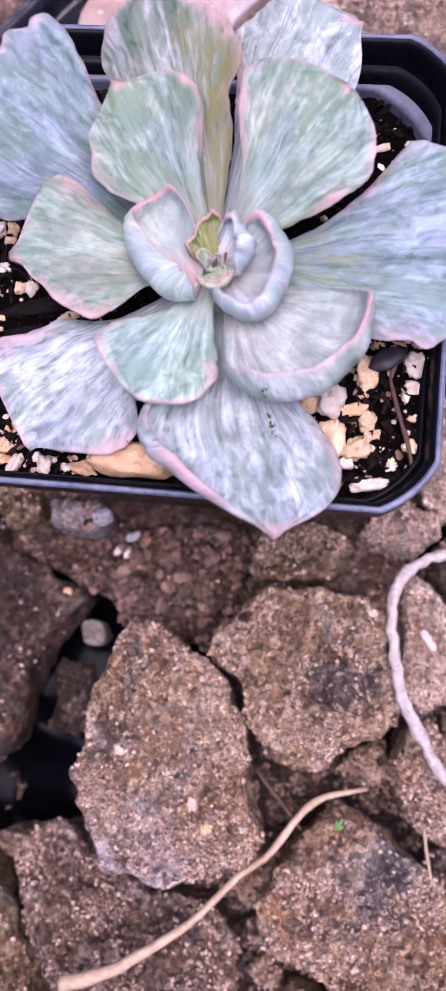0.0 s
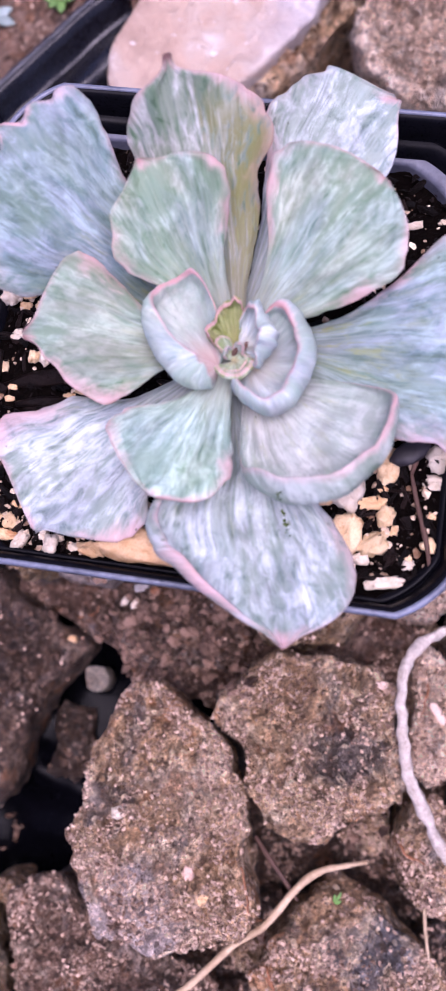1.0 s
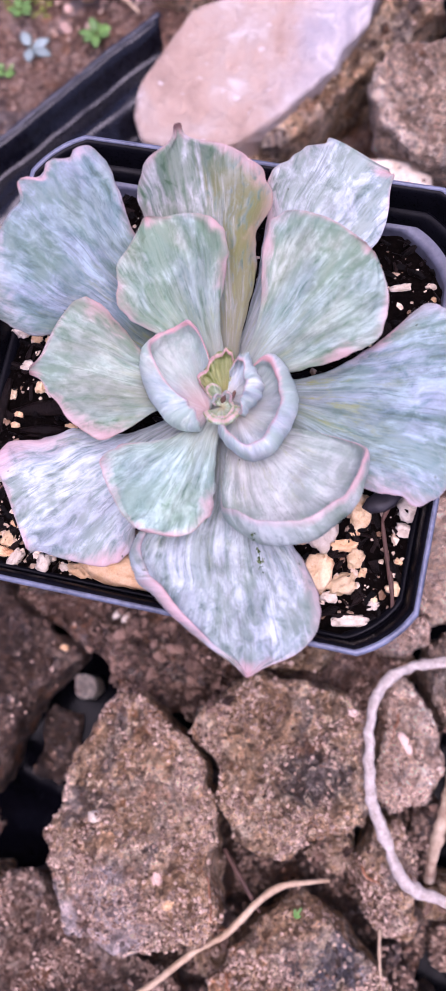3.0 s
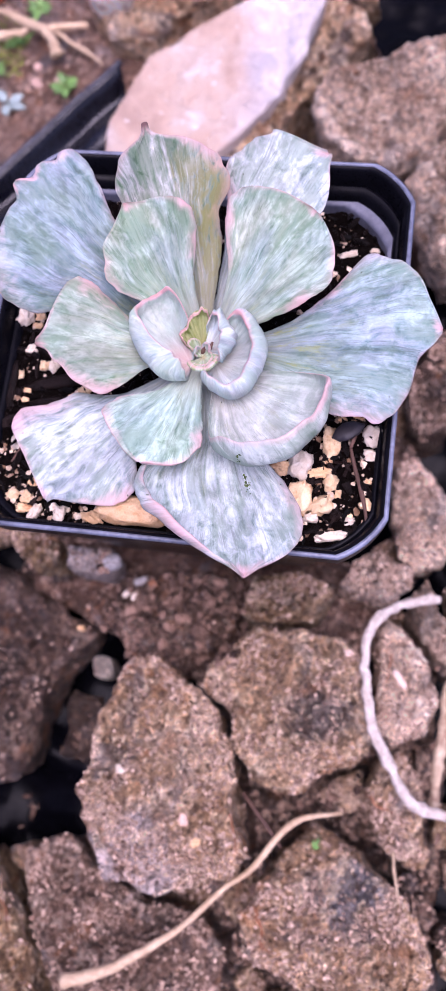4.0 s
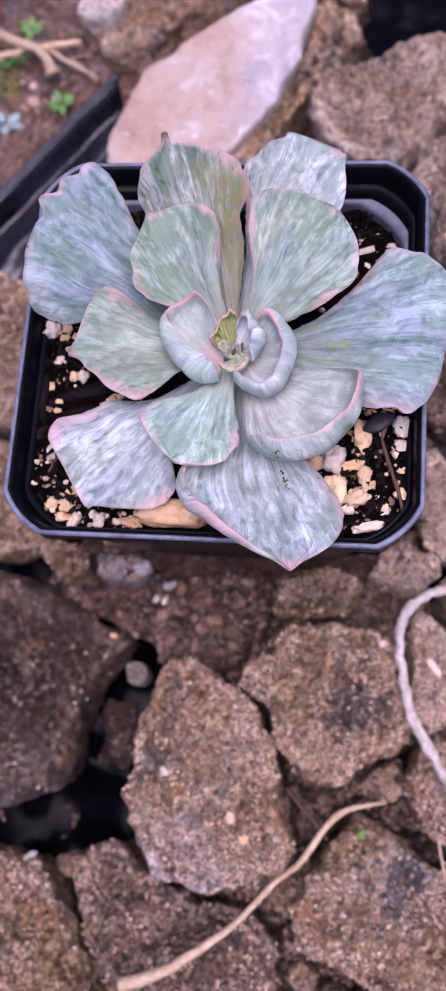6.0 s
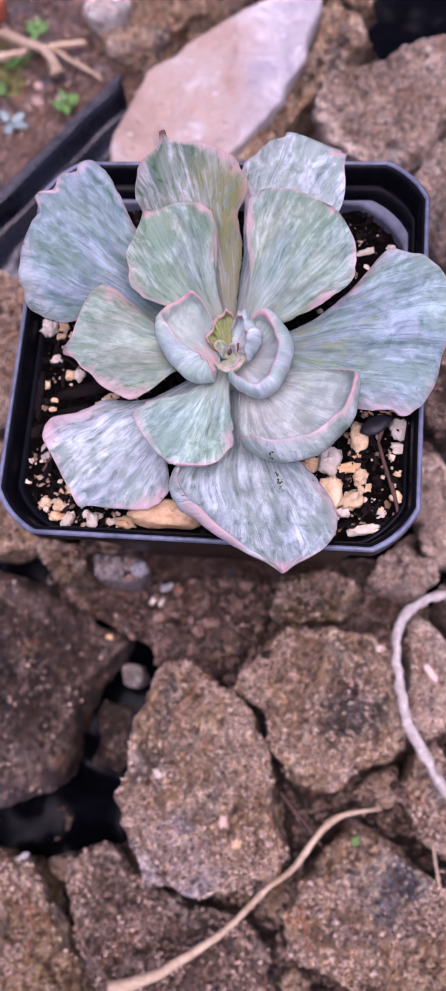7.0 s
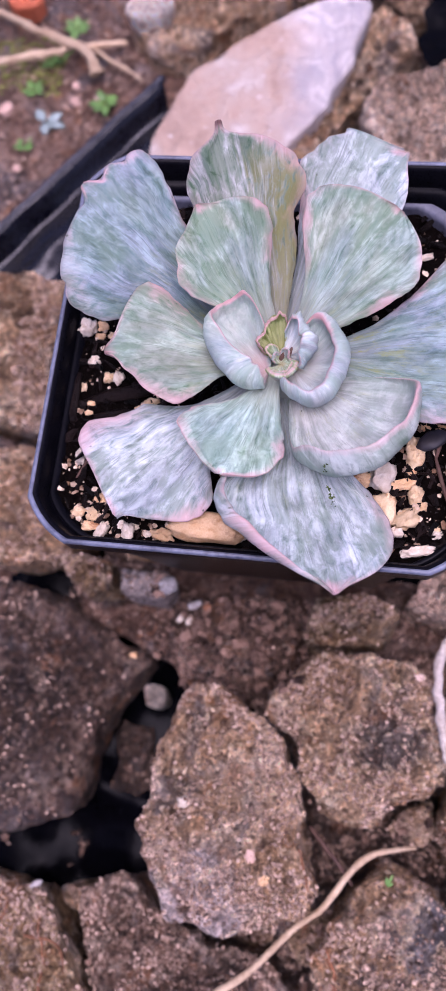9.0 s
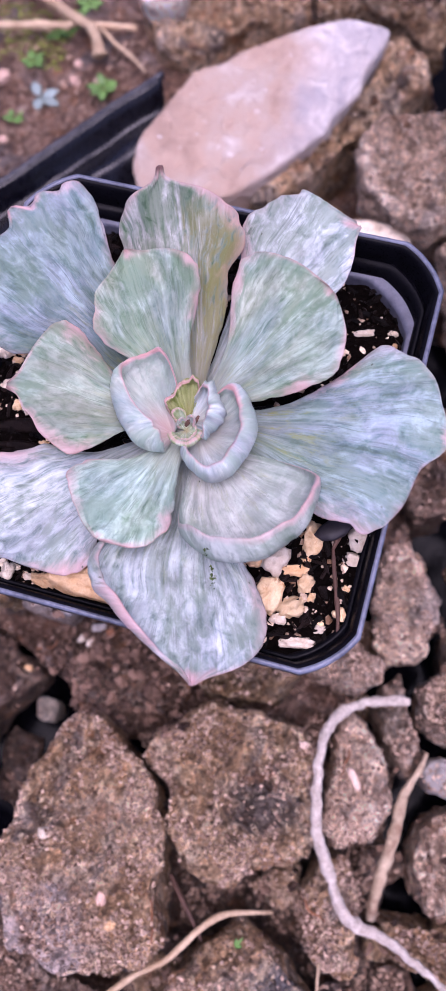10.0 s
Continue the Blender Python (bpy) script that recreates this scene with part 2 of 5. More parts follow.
    brown = m.math("MULTIPLY", m.span(uneven, 0.96, 1.05), m.span(m.noise(m.mapped(uv, (9, 14, 1)), 1.0, 3, 0.6, 0, seed), 0.56, 0.68))
    base = m.mix(m.math("MULTIPLY", brown, 0.7), base, (0.26, 0.12, 0.085))
    if tip:
        base = m.mix(m.math("MULTIPLY", m.span(y, 0.972, 0.995), tip), base, (0.09, 0.04, 0.035))
    dots = m.tree.nodes.new("ShaderNodeTexVoronoi")
    m.put(dots.inputs["Vector"], m.mapped(fan, (26, 22, 1)))
    dots.inputs["Scale"].default_value = 1.0
    fleck = m.math("MULTIPLY", m.span(dots.outputs["Distance"], 0.16, 0.08), m.span(m.split(dots.outputs["Color"])[0], 0.93, 0.95))
    base = m.mix(m.math("MULTIPLY", fleck, 0.8), base, (0.07, 0.085, 0.05))
    n = m.bump(m.math("SUBTRACT", f, m.math("MULTIPLY", veins, 0.12)), 0.35, 0.0008)
    n = m.bump(m.noise(m.coords(), 700, 3, 0.6), 0.15, 0.0003, n)
    return m.set(Base_Color=base, Roughness=m.span(f, 0.38, 0.62, 0.5, 0.66), Normal=n, Specular_IOR_Level=0.35,
                 Subsurface_Weight=glow, Subsurface_Radius=(0.005, 0.0035, 0.0025), Subsurface_Scale=0.4).mat


def simple_material(name, a, b, scale, rough=0.6, bump=0.3, depth=0.0008, spec=0.4, by_island=False, metal=0.0, stain=None):
    """Two tones mixed by noise, with fine relief."""
    m = Shade(name)
    p = m.coords()
    r = m.island() if by_island else m.rand()
    n1 = m.noise(p, scale, 5, 0.65, 0.3, m.math("MULTIPLY", r, 15.0))
    n2 = m.noise(p, scale * 6, 4, 0.7)
    f = m.math("ADD", m.math("MULTIPLY", n1, 0.65), m.math("MULTIPLY", n2, 0.35))
    tint = m.math("ADD", f, m.math("MULTIPLY", m.math("SUBTRACT", m.math("POWER", r, 1.3), 0.43), 0.3)) if by_island else f
    base = m.ramp(tint, [(0.35, a), (0.65, b)])
    if stain:
        spots = m.span(m.noise(p, scale * 0.8, 4, 0.65, 0.6, m.math("ADD", 3.0, m.math("MULTIPLY", r, 19.0))), 0.53, 0.66)
        base = m.mix(m.math("MULTIPLY", spots, m.span(r, 0.1, 0.9, 0.2, 0.85)), base, stain)
    hue = m.tree.nodes.new("ShaderNodeHueSaturation")
    m.put(hue.inputs["Value"], m.span(r, 0, 1, 0.8, 1.15))
    m.put(hue.inputs["Color"], base)
    return m.set(Base_Color=hue.outputs[0], Roughness=m.span(n2, 0.3, 0.7, rough - 0.1, rough + 0.1), Specular_IOR_Level=spec, Metallic=metal,
                 Normal=m.bump(f, bump, depth)).mat


ROCK = stone_material("earthy_rock", (0.065, 0.034, 0.018), (0.33, 0.205, 0.108), (0.91, 0.74, 0.51), (0.57, 0.38, 0.215))
# damp rock's own dark tone, deepened to carry shade in the gaps as well
DAMP_AND_SHADE = stone_material("damp_rock_and_gap_shade", (0.012, 0.0065, 0.005), (0.053, 0.030, 0.021), (0.34, 0.25, 0.18), (0.135, 0.074, 0.044), rough=0.62, gloss=0.6)
PALEROCK = stone_material("pale_grey_rock", (0.55, 0.46, 0.37), (0.76, 0.67, 0.55), (0.92, 0.85, 0.74), (0.84, 0.76, 0.64), grey=(0.7, 0.63, 0.54))
SANDY = stone_material("sandy_beige_rock", (0.17, 0.105, 0.07), (0.54, 0.39, 0.27), (0.92, 0.80, 0.64), (0.76, 0.57, 0.41), grey=(0.36, 0.32, 0.28))
OCHRE = stone_material("ochre_rock", (0.055, 0.028, 0.013), (0.23, 0.14, 0.065), (0.72, 0.58, 0.38), (0.43, 0.28, 0.14))
SPOTTED = stone_material("rock_with_slate_patch", (0.065, 0.034, 0.018), (0.33, 0.205, 0.108), (0.91, 0.74, 0.51), (0.57, 0.38, 0.215), spot=(0.0341, -0.0724, 0.008, 0.011, (0.09, 0.09, 0.10)))
RUSTY = stone_material("rusty_rock", (0.065, 0.034, 0.018), (0.335, 0.205, 0.105), (0.88, 0.70, 0.47), (0.57, 0.37, 0.205), spot=(0.0458, -0.1206, -0.002, 0.012, (0.15, 0.155, 0.17)))
WEATHERED = stone_material("sandy_weathered_rock", (0.065, 0.034, 0.018), (0.33, 0.205, 0.108), (0.91, 0.74, 0.51), (0.57, 0.38, 0.215), spot=(-0.0126, -0.1194, 0.01, 0.018, (0.52, 0.45, 0.42)))
REDDISH = stone_material("dark_reddish_rock", (0.031, 0.017, 0.011), (0.130, 0.078, 0.051), (0.44, 0.35, 0.26), (0.228, 0.143, 0.095))
GREYROCK = stone_material("grey_brown_rock", (0.13, 0.095, 0.075), (0.38, 0.305, 0.255), (0.68, 0.59, 0.51), (0.50, 0.415, 0.35))
SOIL = stone_material("brown_soil", (0.06, 0.034, 0.022), (0.13, 0.07, 0.045), (0.34, 0.24, 0.18), (0.19, 0.11, 0.072), 1.4)


def flat_stone_material():
    """Smooth stone that goes from a pink to a whitish face, with pits and faint stains."""
    m = Shade("pink_flat_stone")
    p = m.coords()
    big = m.noise(p, 22, 5, 0.6, 0.7)
    mid = m.noise(p, 110, 5, 0.65, 0.4)
    f = m.math("ADD", m.math("MULTIPLY", big, 0.65), m.math("MULTIPLY", mid, 0.35))
    base = m.ramp(f, [(0.34, (0.33, 0.22, 0.16)), (0.46, (0.47, 0.335, 0.25)), (0.54, (0.48, 0.375, 0.30)), (0.64, (0.66, 0.60, 0.54))])
    base = m.mix(m.math("MULTIPLY", m.span(m.noise(p, 60, 4, 0.6, 0.3), 0.6, 0.75), 0.4), base, (0.27, 0.18, 0.13))
    side = m.span(m.math("ADD", m.split(p)[0], m.math("MULTIPLY", m.math("SUBTRACT", big, 0.5), 0.05)), -0.026, 0.0)
    quartz = m.ramp(m.noise(p, 75, 6, 0.7, 0.8), [(0.36, (0.36, 0.35, 0.38)), (0.5, (0.52, 0.49, 0.48)), (0.62, (0.82, 0.78, 0.76))])
    base = m.mix(m.math("MULTIPLY", side, 0.8), base, quartz)
    chips = m.span(m.noise(p, 230, 4, 0.6), 0.63, 0.70)
    base = m.mix(m.math("MULTIPLY", chips, 0.7), base, (0.75, 0.70, 0.68))
    n = m.bump(mid, 0.9, 0.004)
    n = m.bump(m.noise(p, 330, 5, 0.75), 0.8, 0.0014, n)
    return m.set(Base_Color=base, Roughness=m.span(mid, 0.3, 0.7, 0.3, 0.6), Normal=n).mat


FLAT = flat_stone_material()
LEAF_PALE = leaf_material("pale_mottled_leaf", (0.370, 0.412, 0.402), (0.255, 0.307, 0.288), (0.096, 0.131, 0.116), (0.155, 0.220, 0.160), 0.26, 0.75, calm=0.8, blush=0.25, hues=0.8)
LEAF_BLUE = leaf_material("blue_grey_leaf", (0.244, 0.308, 0.304), (0.165, 0.232, 0.218), (0.084, 0.130, 0.115), (0.125, 0.202, 0.144), 0.34, 1.0, 0.9, (0.25, 0.275, 0.185), calm=0.86, hues=0.9)
LEAF_GREEN = leaf_material("grey_green_leaf", (0.286, 0.342, 0.282), (0.215, 0.280, 0.212), (0.086, 0.140, 0.083), (0.095, 0.180, 0.092), 0.3, 0.4, 0.75, (0.36, 0.36, 0.31), calm=0.76, blush=0.25, tip=0.35)
LEAF_OLIVE = leaf_material("olive_streaked_leaf", (0.325, 0.336, 0.314), (0.195, 0.234, 0.194), (0.056, 0.098, 0.066), (0.101, 0.172, 0.089), 0.42, 0.9, 0.75, (0.27, 0.265, 0.205), 0.8, calm=0.9, tip=0.85)
LEAF_MINT = leaf_material("mint_white_leaf", (0.355, 0.441, 0.375), (0.265, 0.352, 0.284), (0.099, 0.162, 0.119), (0.158, 0.261, 0.183), 0.2, 0.3, 0.85, (0.42, 0.42, 0.36), calm=0.74, blush=0.25, hues=0.6)
LEAF_ROSE = leaf_material("rose_tinted_leaf", (0.394, 0.423, 0.386), (0.306, 0.340, 0.302), (0.135, 0.178, 0.142), (0.170, 0.260, 0.182), 0.45, 0.6, 0.8, (0.38, 0.345, 0.30), calm=0.7, blush=0.4)
LEAF_CORE = leaf_material("pink_white_inner_leaf", (0.388, 0.438, 0.392), (0.342, 0.400, 0.354), (0.235, 0.310, 0.250), (0.250, 0.370, 0.280), 0.1, 0.1, 1.0, (0.60, 0.33, 0.30), 0.0, 0.4, 0.5, blush=0.7)
LEAF_BUD = leaf_material("young_leaf", (0.36, 0.40, 0.31), (0.28, 0.32, 0.19), (0.12, 0.17, 0.06), (0.18, 0.25, 0.06), 0.15, 0.9, 1.0, (0.36, 0.25, 0.08), 0.0, 0.3, 0.5, blush=0.85, hues=0.3)
LEAF_HOOD = leaf_material("yellow_green_young_leaf", (0.264, 0.275, 0.150), (0.202, 0.224, 0.090), (0.079, 0.112, 0.035), (0.15, 0.20, 0.04), 0.2, 0.9, 1.0, (0.24, 0.20, 0.04), 0.0, 0.3, 0.7, hues=0.1)
LEAF_HEART = leaf_material("white_inner_leaf", (0.386, 0.425, 0.405), (0.336, 0.382, 0.358), (0.230, 0.285, 0.250), (0.250, 0.360, 0.285), 0.1, 0.2, 1.0, (0.52, 0.46, 0.37), 0.0, 0.4, 0.45, blush=0.7)
PLASTIC = simple_material("black_plastic", (0.002, 0.002, 0.003), (0.005, 0.005, 0.008), 300, 0.34, 0.08, 0.0003, 0.07)
# dust on black plastic, with the bluish sheen of the sky painted in
DUST_SHEEN = simple_material("dusty_plastic_with_sheen", (0.07, 0.075, 0.105), (0.17, 0.18, 0.24), 160, 0.45, 0.1, 0.0003, 0.5)
SHEET = simple_material("black_film", (0.002, 0.002, 0.004), (0.005, 0.005, 0.010), 60, 0.28, 0.1, 0.0006, 0.4)
# lighter than the sheet: scuffs plus the lip's sky highlight, held in colour
HEM = simple_material("scuffed_film_edge_highlight", (0.004, 0.005, 0.010), (0.028, 0.029, 0.042), 90, 0.35, 0.15, 0.0006, 0.5)
# real film in one gap; near-black everywhere else to paint the shade of gaps
GAPFILM = simple_material("black_film_and_gap_shade", (0.001, 0.001, 0.0015), (0.003, 0.003, 0.005), 60, 0.2, 0.2, 0.0006, 0.035)
# pale blue paints the sky highlight along the scuffed rim
SCUFF_GLINT = simple_material("scuffed_edge_with_highlight", (0.05, 0.057, 0.085), (0.22, 0.245, 0.33), 160, 0.4, 0.1, 0.0003, 0.5)
# black enough to paint the shadow of the back hollow along with its film
FILM_SHADE = simple_material("film_and_hollow_shade", (0.001, 0.001, 0.0015), (0.003, 0.003, 0.005), 60, 0.4, 0.2, 0.0006, 0.03)
PEAT = simple_material("potting_mix", (0.001, 0.0008, 0.0008), (0.007, 0.0045, 0.0035), 700, 0.75, 0.9, 0.002, 0.03)
BARK = simple_material("dark_bark", (0.001, 0.0008, 0.0008), (0.012, 0.007, 0.006), 350, 0.4, 0.7, 0.0015, 0.10, True)
PUMICE = simple_material("cream_pumice", (0.66, 0.42, 0.20), (0.88, 0.70, 0.45), 420, 0.75, 0.6, 0.0014, stain=(0.50, 0.24, 0.08))
WHITE = simple_material("white_perlite", (0.62, 0.49, 0.34), (0.86, 0.78, 0.66), 420, 0.7, 0.6, 0.0014, stain=(0.55, 0.42, 0.28))
TAN = simple_material("tan_pebble", (0.56, 0.30, 0.12), (0.80, 0.58, 0.34), 400, 0.7, 0.6, 0.0014, stain=(0.34, 0.14, 0.05))
GRIT = simple_material("mixed_grit", (0.22, 0.12, 0.06), (0.78, 0.62, 0.45), 200, 0.75, 0.4, 0.0006, 0.4, True)
MOSS = simple_material("yellow_green_moss", (0.10, 0.11, 0.02), (0.24, 0.26, 0.06), 300, 0.8, 0.5, 0.0008, 0.2, True)
CLOD = simple_material("dark_earth_clod", (0.035, 0.02, 0.014), (0.24, 0.15, 0.105), 160, 0.9, 0.6, 0.0009, 0.25, True)
CRUMB = simple_material("earth_crumb", (0.15, 0.088, 0.058), (0.52, 0.375, 0.275), 160, 0.9, 0.6, 0.0009, 0.25, True)
ROOT = simple_material("pale_root", (0.40, 0.32, 0.25), (0.84, 0.75, 0.66), 520, 0.85, 0.8, 0.0012, stain=(0.50, 0.37, 0.28))
CHIP = simple_material("dull_pink_stone", (0.36, 0.22, 0.16), (0.60, 0.42, 0.33), 300, 0.75, 0.5, 0.001)
PEACH = simple_material("peach_stone", (0.60, 0.38, 0.28), (0.88, 0.70, 0.58), 300, 0.7, 0.5, 0.001)
STRAW = simple_material("dry_straw", (0.34, 0.22, 0.12), (0.64, 0.49, 0.32), 150, 0.6, 0.4, 0.0006)
TWIG = simple_material("dark_twig", (0.06, 0.03, 0.022), (0.16, 0.085, 0.06), 300, 0.7, 0.5, 0.0006)
GREEN = simple_material("green_weed", (0.07, 0.16, 0.03), (0.16, 0.30, 0.07), 200, 0.5, 0.2, 0.0004)
PALEGREEN = simple_material("grey_green_seedling", (0.16, 0.22, 0.19), (0.30, 0.36, 0.34), 200, 0.5, 0.2, 0.0004)
GREYSTONE = simple_material("blue_grey_stone", (0.24, 0.215, 0.20), (0.44, 0.41, 0.385), 120, 0.75, 0.5, 0.001)
TERRACOTTA = simple_material("fired_clay", (0.45, 0.10, 0.04), (0.62, 0.18, 0.08), 120, 0.75, 0.3, 0.0006)
MOSSGREEN = simple_material("dark_moss", (0.03, 0.05, 0.015), (0.10, 0.14, 0.04), 300, 0.8, 0.4, 0.0005, 0.2, True)
RUSTROOT = simple_material("rusty_orange", (0.16, 0.06, 0.025), (0.34, 0.15, 0.07), 260, 0.75, 0.5, 0.0006)
DRYSTEM = simple_material("grey_brown_stem", (0.26, 0.18, 0.11), (0.58, 0.46, 0.32), 120, 0.75, 0.8, 0.002, stain=(0.18, 0.10, 0.06))


# ---- tools for shapes ----
SURFACES = []


def mesh_object(name, verts, faces, material, parent=None, smooth=True, label=""):
    """One mesh object from numpy-made vertices, given in centimetres."""
    me = bpy.data.meshes.new(name)
    me.from_pydata([tuple(float(c) * CM for c in v) for v in verts], [], faces)
    me.materials.append(material)
    if smooth:
        me.polygons.foreach_set("use_smooth", [True] * len(me.polygons))
    me.update()
    ob = new(name, me)
    if parent is not None:
        ob.parent = parent
    if label:
        ob["label"] = label
    return ob


def bands(loops, n, closed=True, cap_start=False, cap_end=False):
    """Faces between successive loops of n points."""
    faces = []
    for k in range(loops - 1):
        for i in range(n if closed else n - 1):
            j = (i + 1) % n
            faces.append((k * n + i, k * n + j, (k + 1) * n + j, (k + 1) * n + i))
    if cap_start:
        faces.append(tuple(range(n))[::-1])
    if cap_end:
        faces.append(tuple(range((loops - 1) * n, loops * n)))
    return faces


def reach(corners, c, a):
    """Distance from c to the outline in the direction a."""
    d = (math.cos(a), math.sin(a))
    best = 0.0
    for (x0, y0), (x1, y1) in zip(corners, corners[1:] + corners[:1]):
        ex, ey = x1 - x0, y1 - y0
        det = d[0] * -ey + d[1] * ex
        if abs(det) < 1e-9:
            continue
        bx, by = x0 - c[0], y0 - c[1]
        s = (bx * -ey + by * ex) / det
        u = (d[0] * by - d[1] * bx) / det
        if s > 0 and -1e-6 <= u <= 1 + 1e-6:
            best = max(best, s)
    return best


def fractal(p, scale, seed, octaves=4):
    return noise.fractal(Vector((p[0] / scale + seed * 7.31, p[1] / scale - seed * 3.17, p[2] / scale + seed)), 0.9, 2.1, octaves)


def stone_mesh(corners, top, depth=4.4, seed=1, tilt=(0, 0), rough=0.3, lump=0.4, soft=0.42, n=190, rings=60, pits=0.17):
    """A broken stone: a plan outline, a bumpy top, rounded shoulders and sides that turn under."""
    area = sum(x0 * y1 - x1 * y0 for (x0, y0), (x1, y1) in zip(corners, corners[1:] + corners[:1])) / 2
    c = [sum((p[k] + q[k]) * (p[0] * q[1] - q[0] * p[1]) for p, q in zip(corners, corners[1:] + corners[:1])) / (6 * area) for k in (0, 1)]
    rad = 0.97 * np.array([reach(corners, c, 2 * math.pi * i / n) for i in range(n)])
    rad = (np.roll(rad, 1) + 2 * rad + np.roll(rad, -1)) / 4
    mean = rad.mean()
    shoulder = min(0.9 * soft, 0.35 * mean)
    prof = [(max(0.002, (k / rings)) * (1 - shoulder / mean), 0.0, 0) for k in range(rings + 1)]
    for k in range(1, 8):
        a = k / 7 * math.pi / 2
        prof.append((1 - shoulder / mean * (1 - math.sin(a)), -shoulder * (1 - math.cos(a)), 1))
    for k in range(1, 9):
        f = k / 8
        prof.append((1 - 0.28 * f * f, -shoulder - (depth - shoulder) * f, 2))
    verts = []
    for rho, dz, part in prof:
        for i in range(n):
            a = 2 * math.pi * i / n
            x, y = c[0] + math.cos(a) * rad[i] * rho, c[1] + math.sin(a) * rad[i] * rho
            z = top + dz + tilt[0] * (x - c[0]) + tilt[1] * (y - c[1])
            p = (x, y, z)
            g = fractal(p, 1.7, seed, 3) * lump + fractal(p, 0.42, seed + 3, 3) * rough + fractal(p, 0.13, seed + 5, 2) * pits
            g -= 1.5 * rough * max(0.0, noise.noise(Vector(p) / 0.62 + Vector((seed, 2.0 * seed, 0.0))) - 0.12)
            side = 0.0 if part == 0 else (math.sin(min(1.0, (rho - 0.6) / 0.4) * math.pi / 2) if part == 1 else 1.0)
            up = 1.0 - 0.75 * side
            out = (fractal(p, 1.7, seed, 3) * lump + fractal(p, 0.55, seed + 3, 2) * rough * 0.8 + fractal(p, 0.13, seed + 5, 2) * pits * 0.3) * side * 0.7
            verts.append((x + math.cos(a) * out, y + math.sin(a) * out, z + g * up))
    return verts, bands(len(prof), n, True, True, True)


def stone(name, corners, top, label, material=None, category="rock", group="rocks on the ground", **k):
    verts, faces = stone_mesh(corners, top, **k)
    SURFACES.append((verts, faces))
    ob = mesh_object(name, verts, faces, material or ROCK)
    return tagged(ob, label, category, group)


def pebble_mesh(size, seed, rough=0.18, n=26, m=17):
    """A lumpy pebble round its own middle, in centimetres."""
    verts = []
    for j in range(m + 1):
        ph = math.pi * j / m
        for i in range(n):
            a = 2 * math.pi * i / n
            d = Vector((math.sin(ph) * math.cos(a), math.sin(ph) * math.sin(a), math.cos(ph)))
            g = 1 + rough * (noise.fractal(d * 1.5 + Vector((seed * 3.7, seed, -seed)), 0.7, 2.0, 5) + 0.5 * noise.noise(d * 1.1 - Vector((seed, seed * 2.3, 0))))
            sq = max(abs(d.x), abs(d.y), abs(d.z)) ** -0.3
            verts.append(tuple(d[k] * g * sq * size[k] / 2 for k in range(3)))
    return verts, bands(m + 1, n, True, False, False)


def tube_mesh(points, radii, n=10, seed=0, rough=0.0, steps=6):
    """A tapering tube along a smooth line through the points."""
    pts = [Vector(p) for p in points]
    line, rs = [], []
    for k in range(len(pts) - 1):
        p0, p1, p2, p3 = pts[max(k - 1, 0)], pts[k], pts[k + 1], pts[min(k + 2, len(pts) - 1)]
        for s in range(steps):
            t = s / steps
            line.append(0.5 * (2 * p1 + (p2 - p0) * t + (2 * p0 - 5 * p1 + 4 * p2 - p3) * t * t + (3 * p1 - p0 - 3 * p2 + p3) * t ** 3))
            rs.append(radii[k] + (radii[k + 1] - radii[k]) * t)
    line.append(pts[-1]), rs.append(radii[-1])
    verts = []
    for k, (p, r) in enumerate(zip(line, rs)):
        d = (line[min(k + 1, len(line) - 1)] - line[max(k - 1, 0)]).normalized()
        u = d.cross(Vector((0.1, 0.2, 1))).normalized()
        v = d.cross(u)
        for i in range(n):
            a = 2 * math.pi * i / n
            o = math.cos(a) * u + math.sin(a) * v
            g = 1 + rough * noise.noise((p + o * r) * 4 + Vector((seed, seed, seed)))
            verts.append(tuple(p + o * r * g))
    return verts, bands(len(line), n, True, True, True)


def square_loop(half, radius, z, per=8):
    """A square with softly chamfered corners, anticlockwise."""
    pts = []
    radius *= 0.92
    for sx, sy, a0 in ((1, 1, 0), (-1, 1, 90), (-1, -1, 180), (1, -1, 270)):
        for k in range(per + 1):
            a, f = radians(a0 + 90 * k / per), k / per
            u0, u1 = (math.cos(radians(a0)), math.sin(radians(a0))), (math.cos(radians(a0 + 90)), math.sin(radians(a0 + 90)))
            cx, cy = [0.42 * arc + 0.58 * (p0 + (p1 - p0) * f) for arc, p0, p1 in ((math.cos(a), u0[0], u1[0]), (math.sin(a), u0[1], u1[1]))]
            pts.append((sx * (half - radius) + radius * cx, sy * (half - radius) + radius * cy, z))
    return pts


# ---- leaves ----
STATIONS = (0, 0.12, 0.25, 0.4, 0.55, 0.68, 0.78, 0.86, 0.92, 0.965, 1.0)


def smooth_table(values, s):
    """A soft curve through the values at the stations."""
    k = 0
    while k < len(STATIONS) - 2 and s > STATIONS[k + 1]:
        k += 1
    a, b = STATIONS[k], STATIONS[k + 1]
    h, t = b - a, (s - a) / (b - a)

    def slope(i):
        if i == 0 or i == len(STATIONS) - 1:
            return 0.0 if i == 0 else (values[i] - values[i - 1]) / (STATIONS[i] - STATIONS[i - 1])
        return (values[i + 1] - values[i - 1]) / (STATIONS[i + 1] - STATIONS[i - 1])
    m0, m1 = slope(k) * h, slope(k + 1) * h
    return max(0.02, (2 * t ** 3 - 3 * t * t + 1) * values[k] + (t ** 3 - 2 * t * t + t) * m0 + (3 * t * t - 2 * t ** 3) * values[k + 1] + (t ** 3 - t * t) * m1)


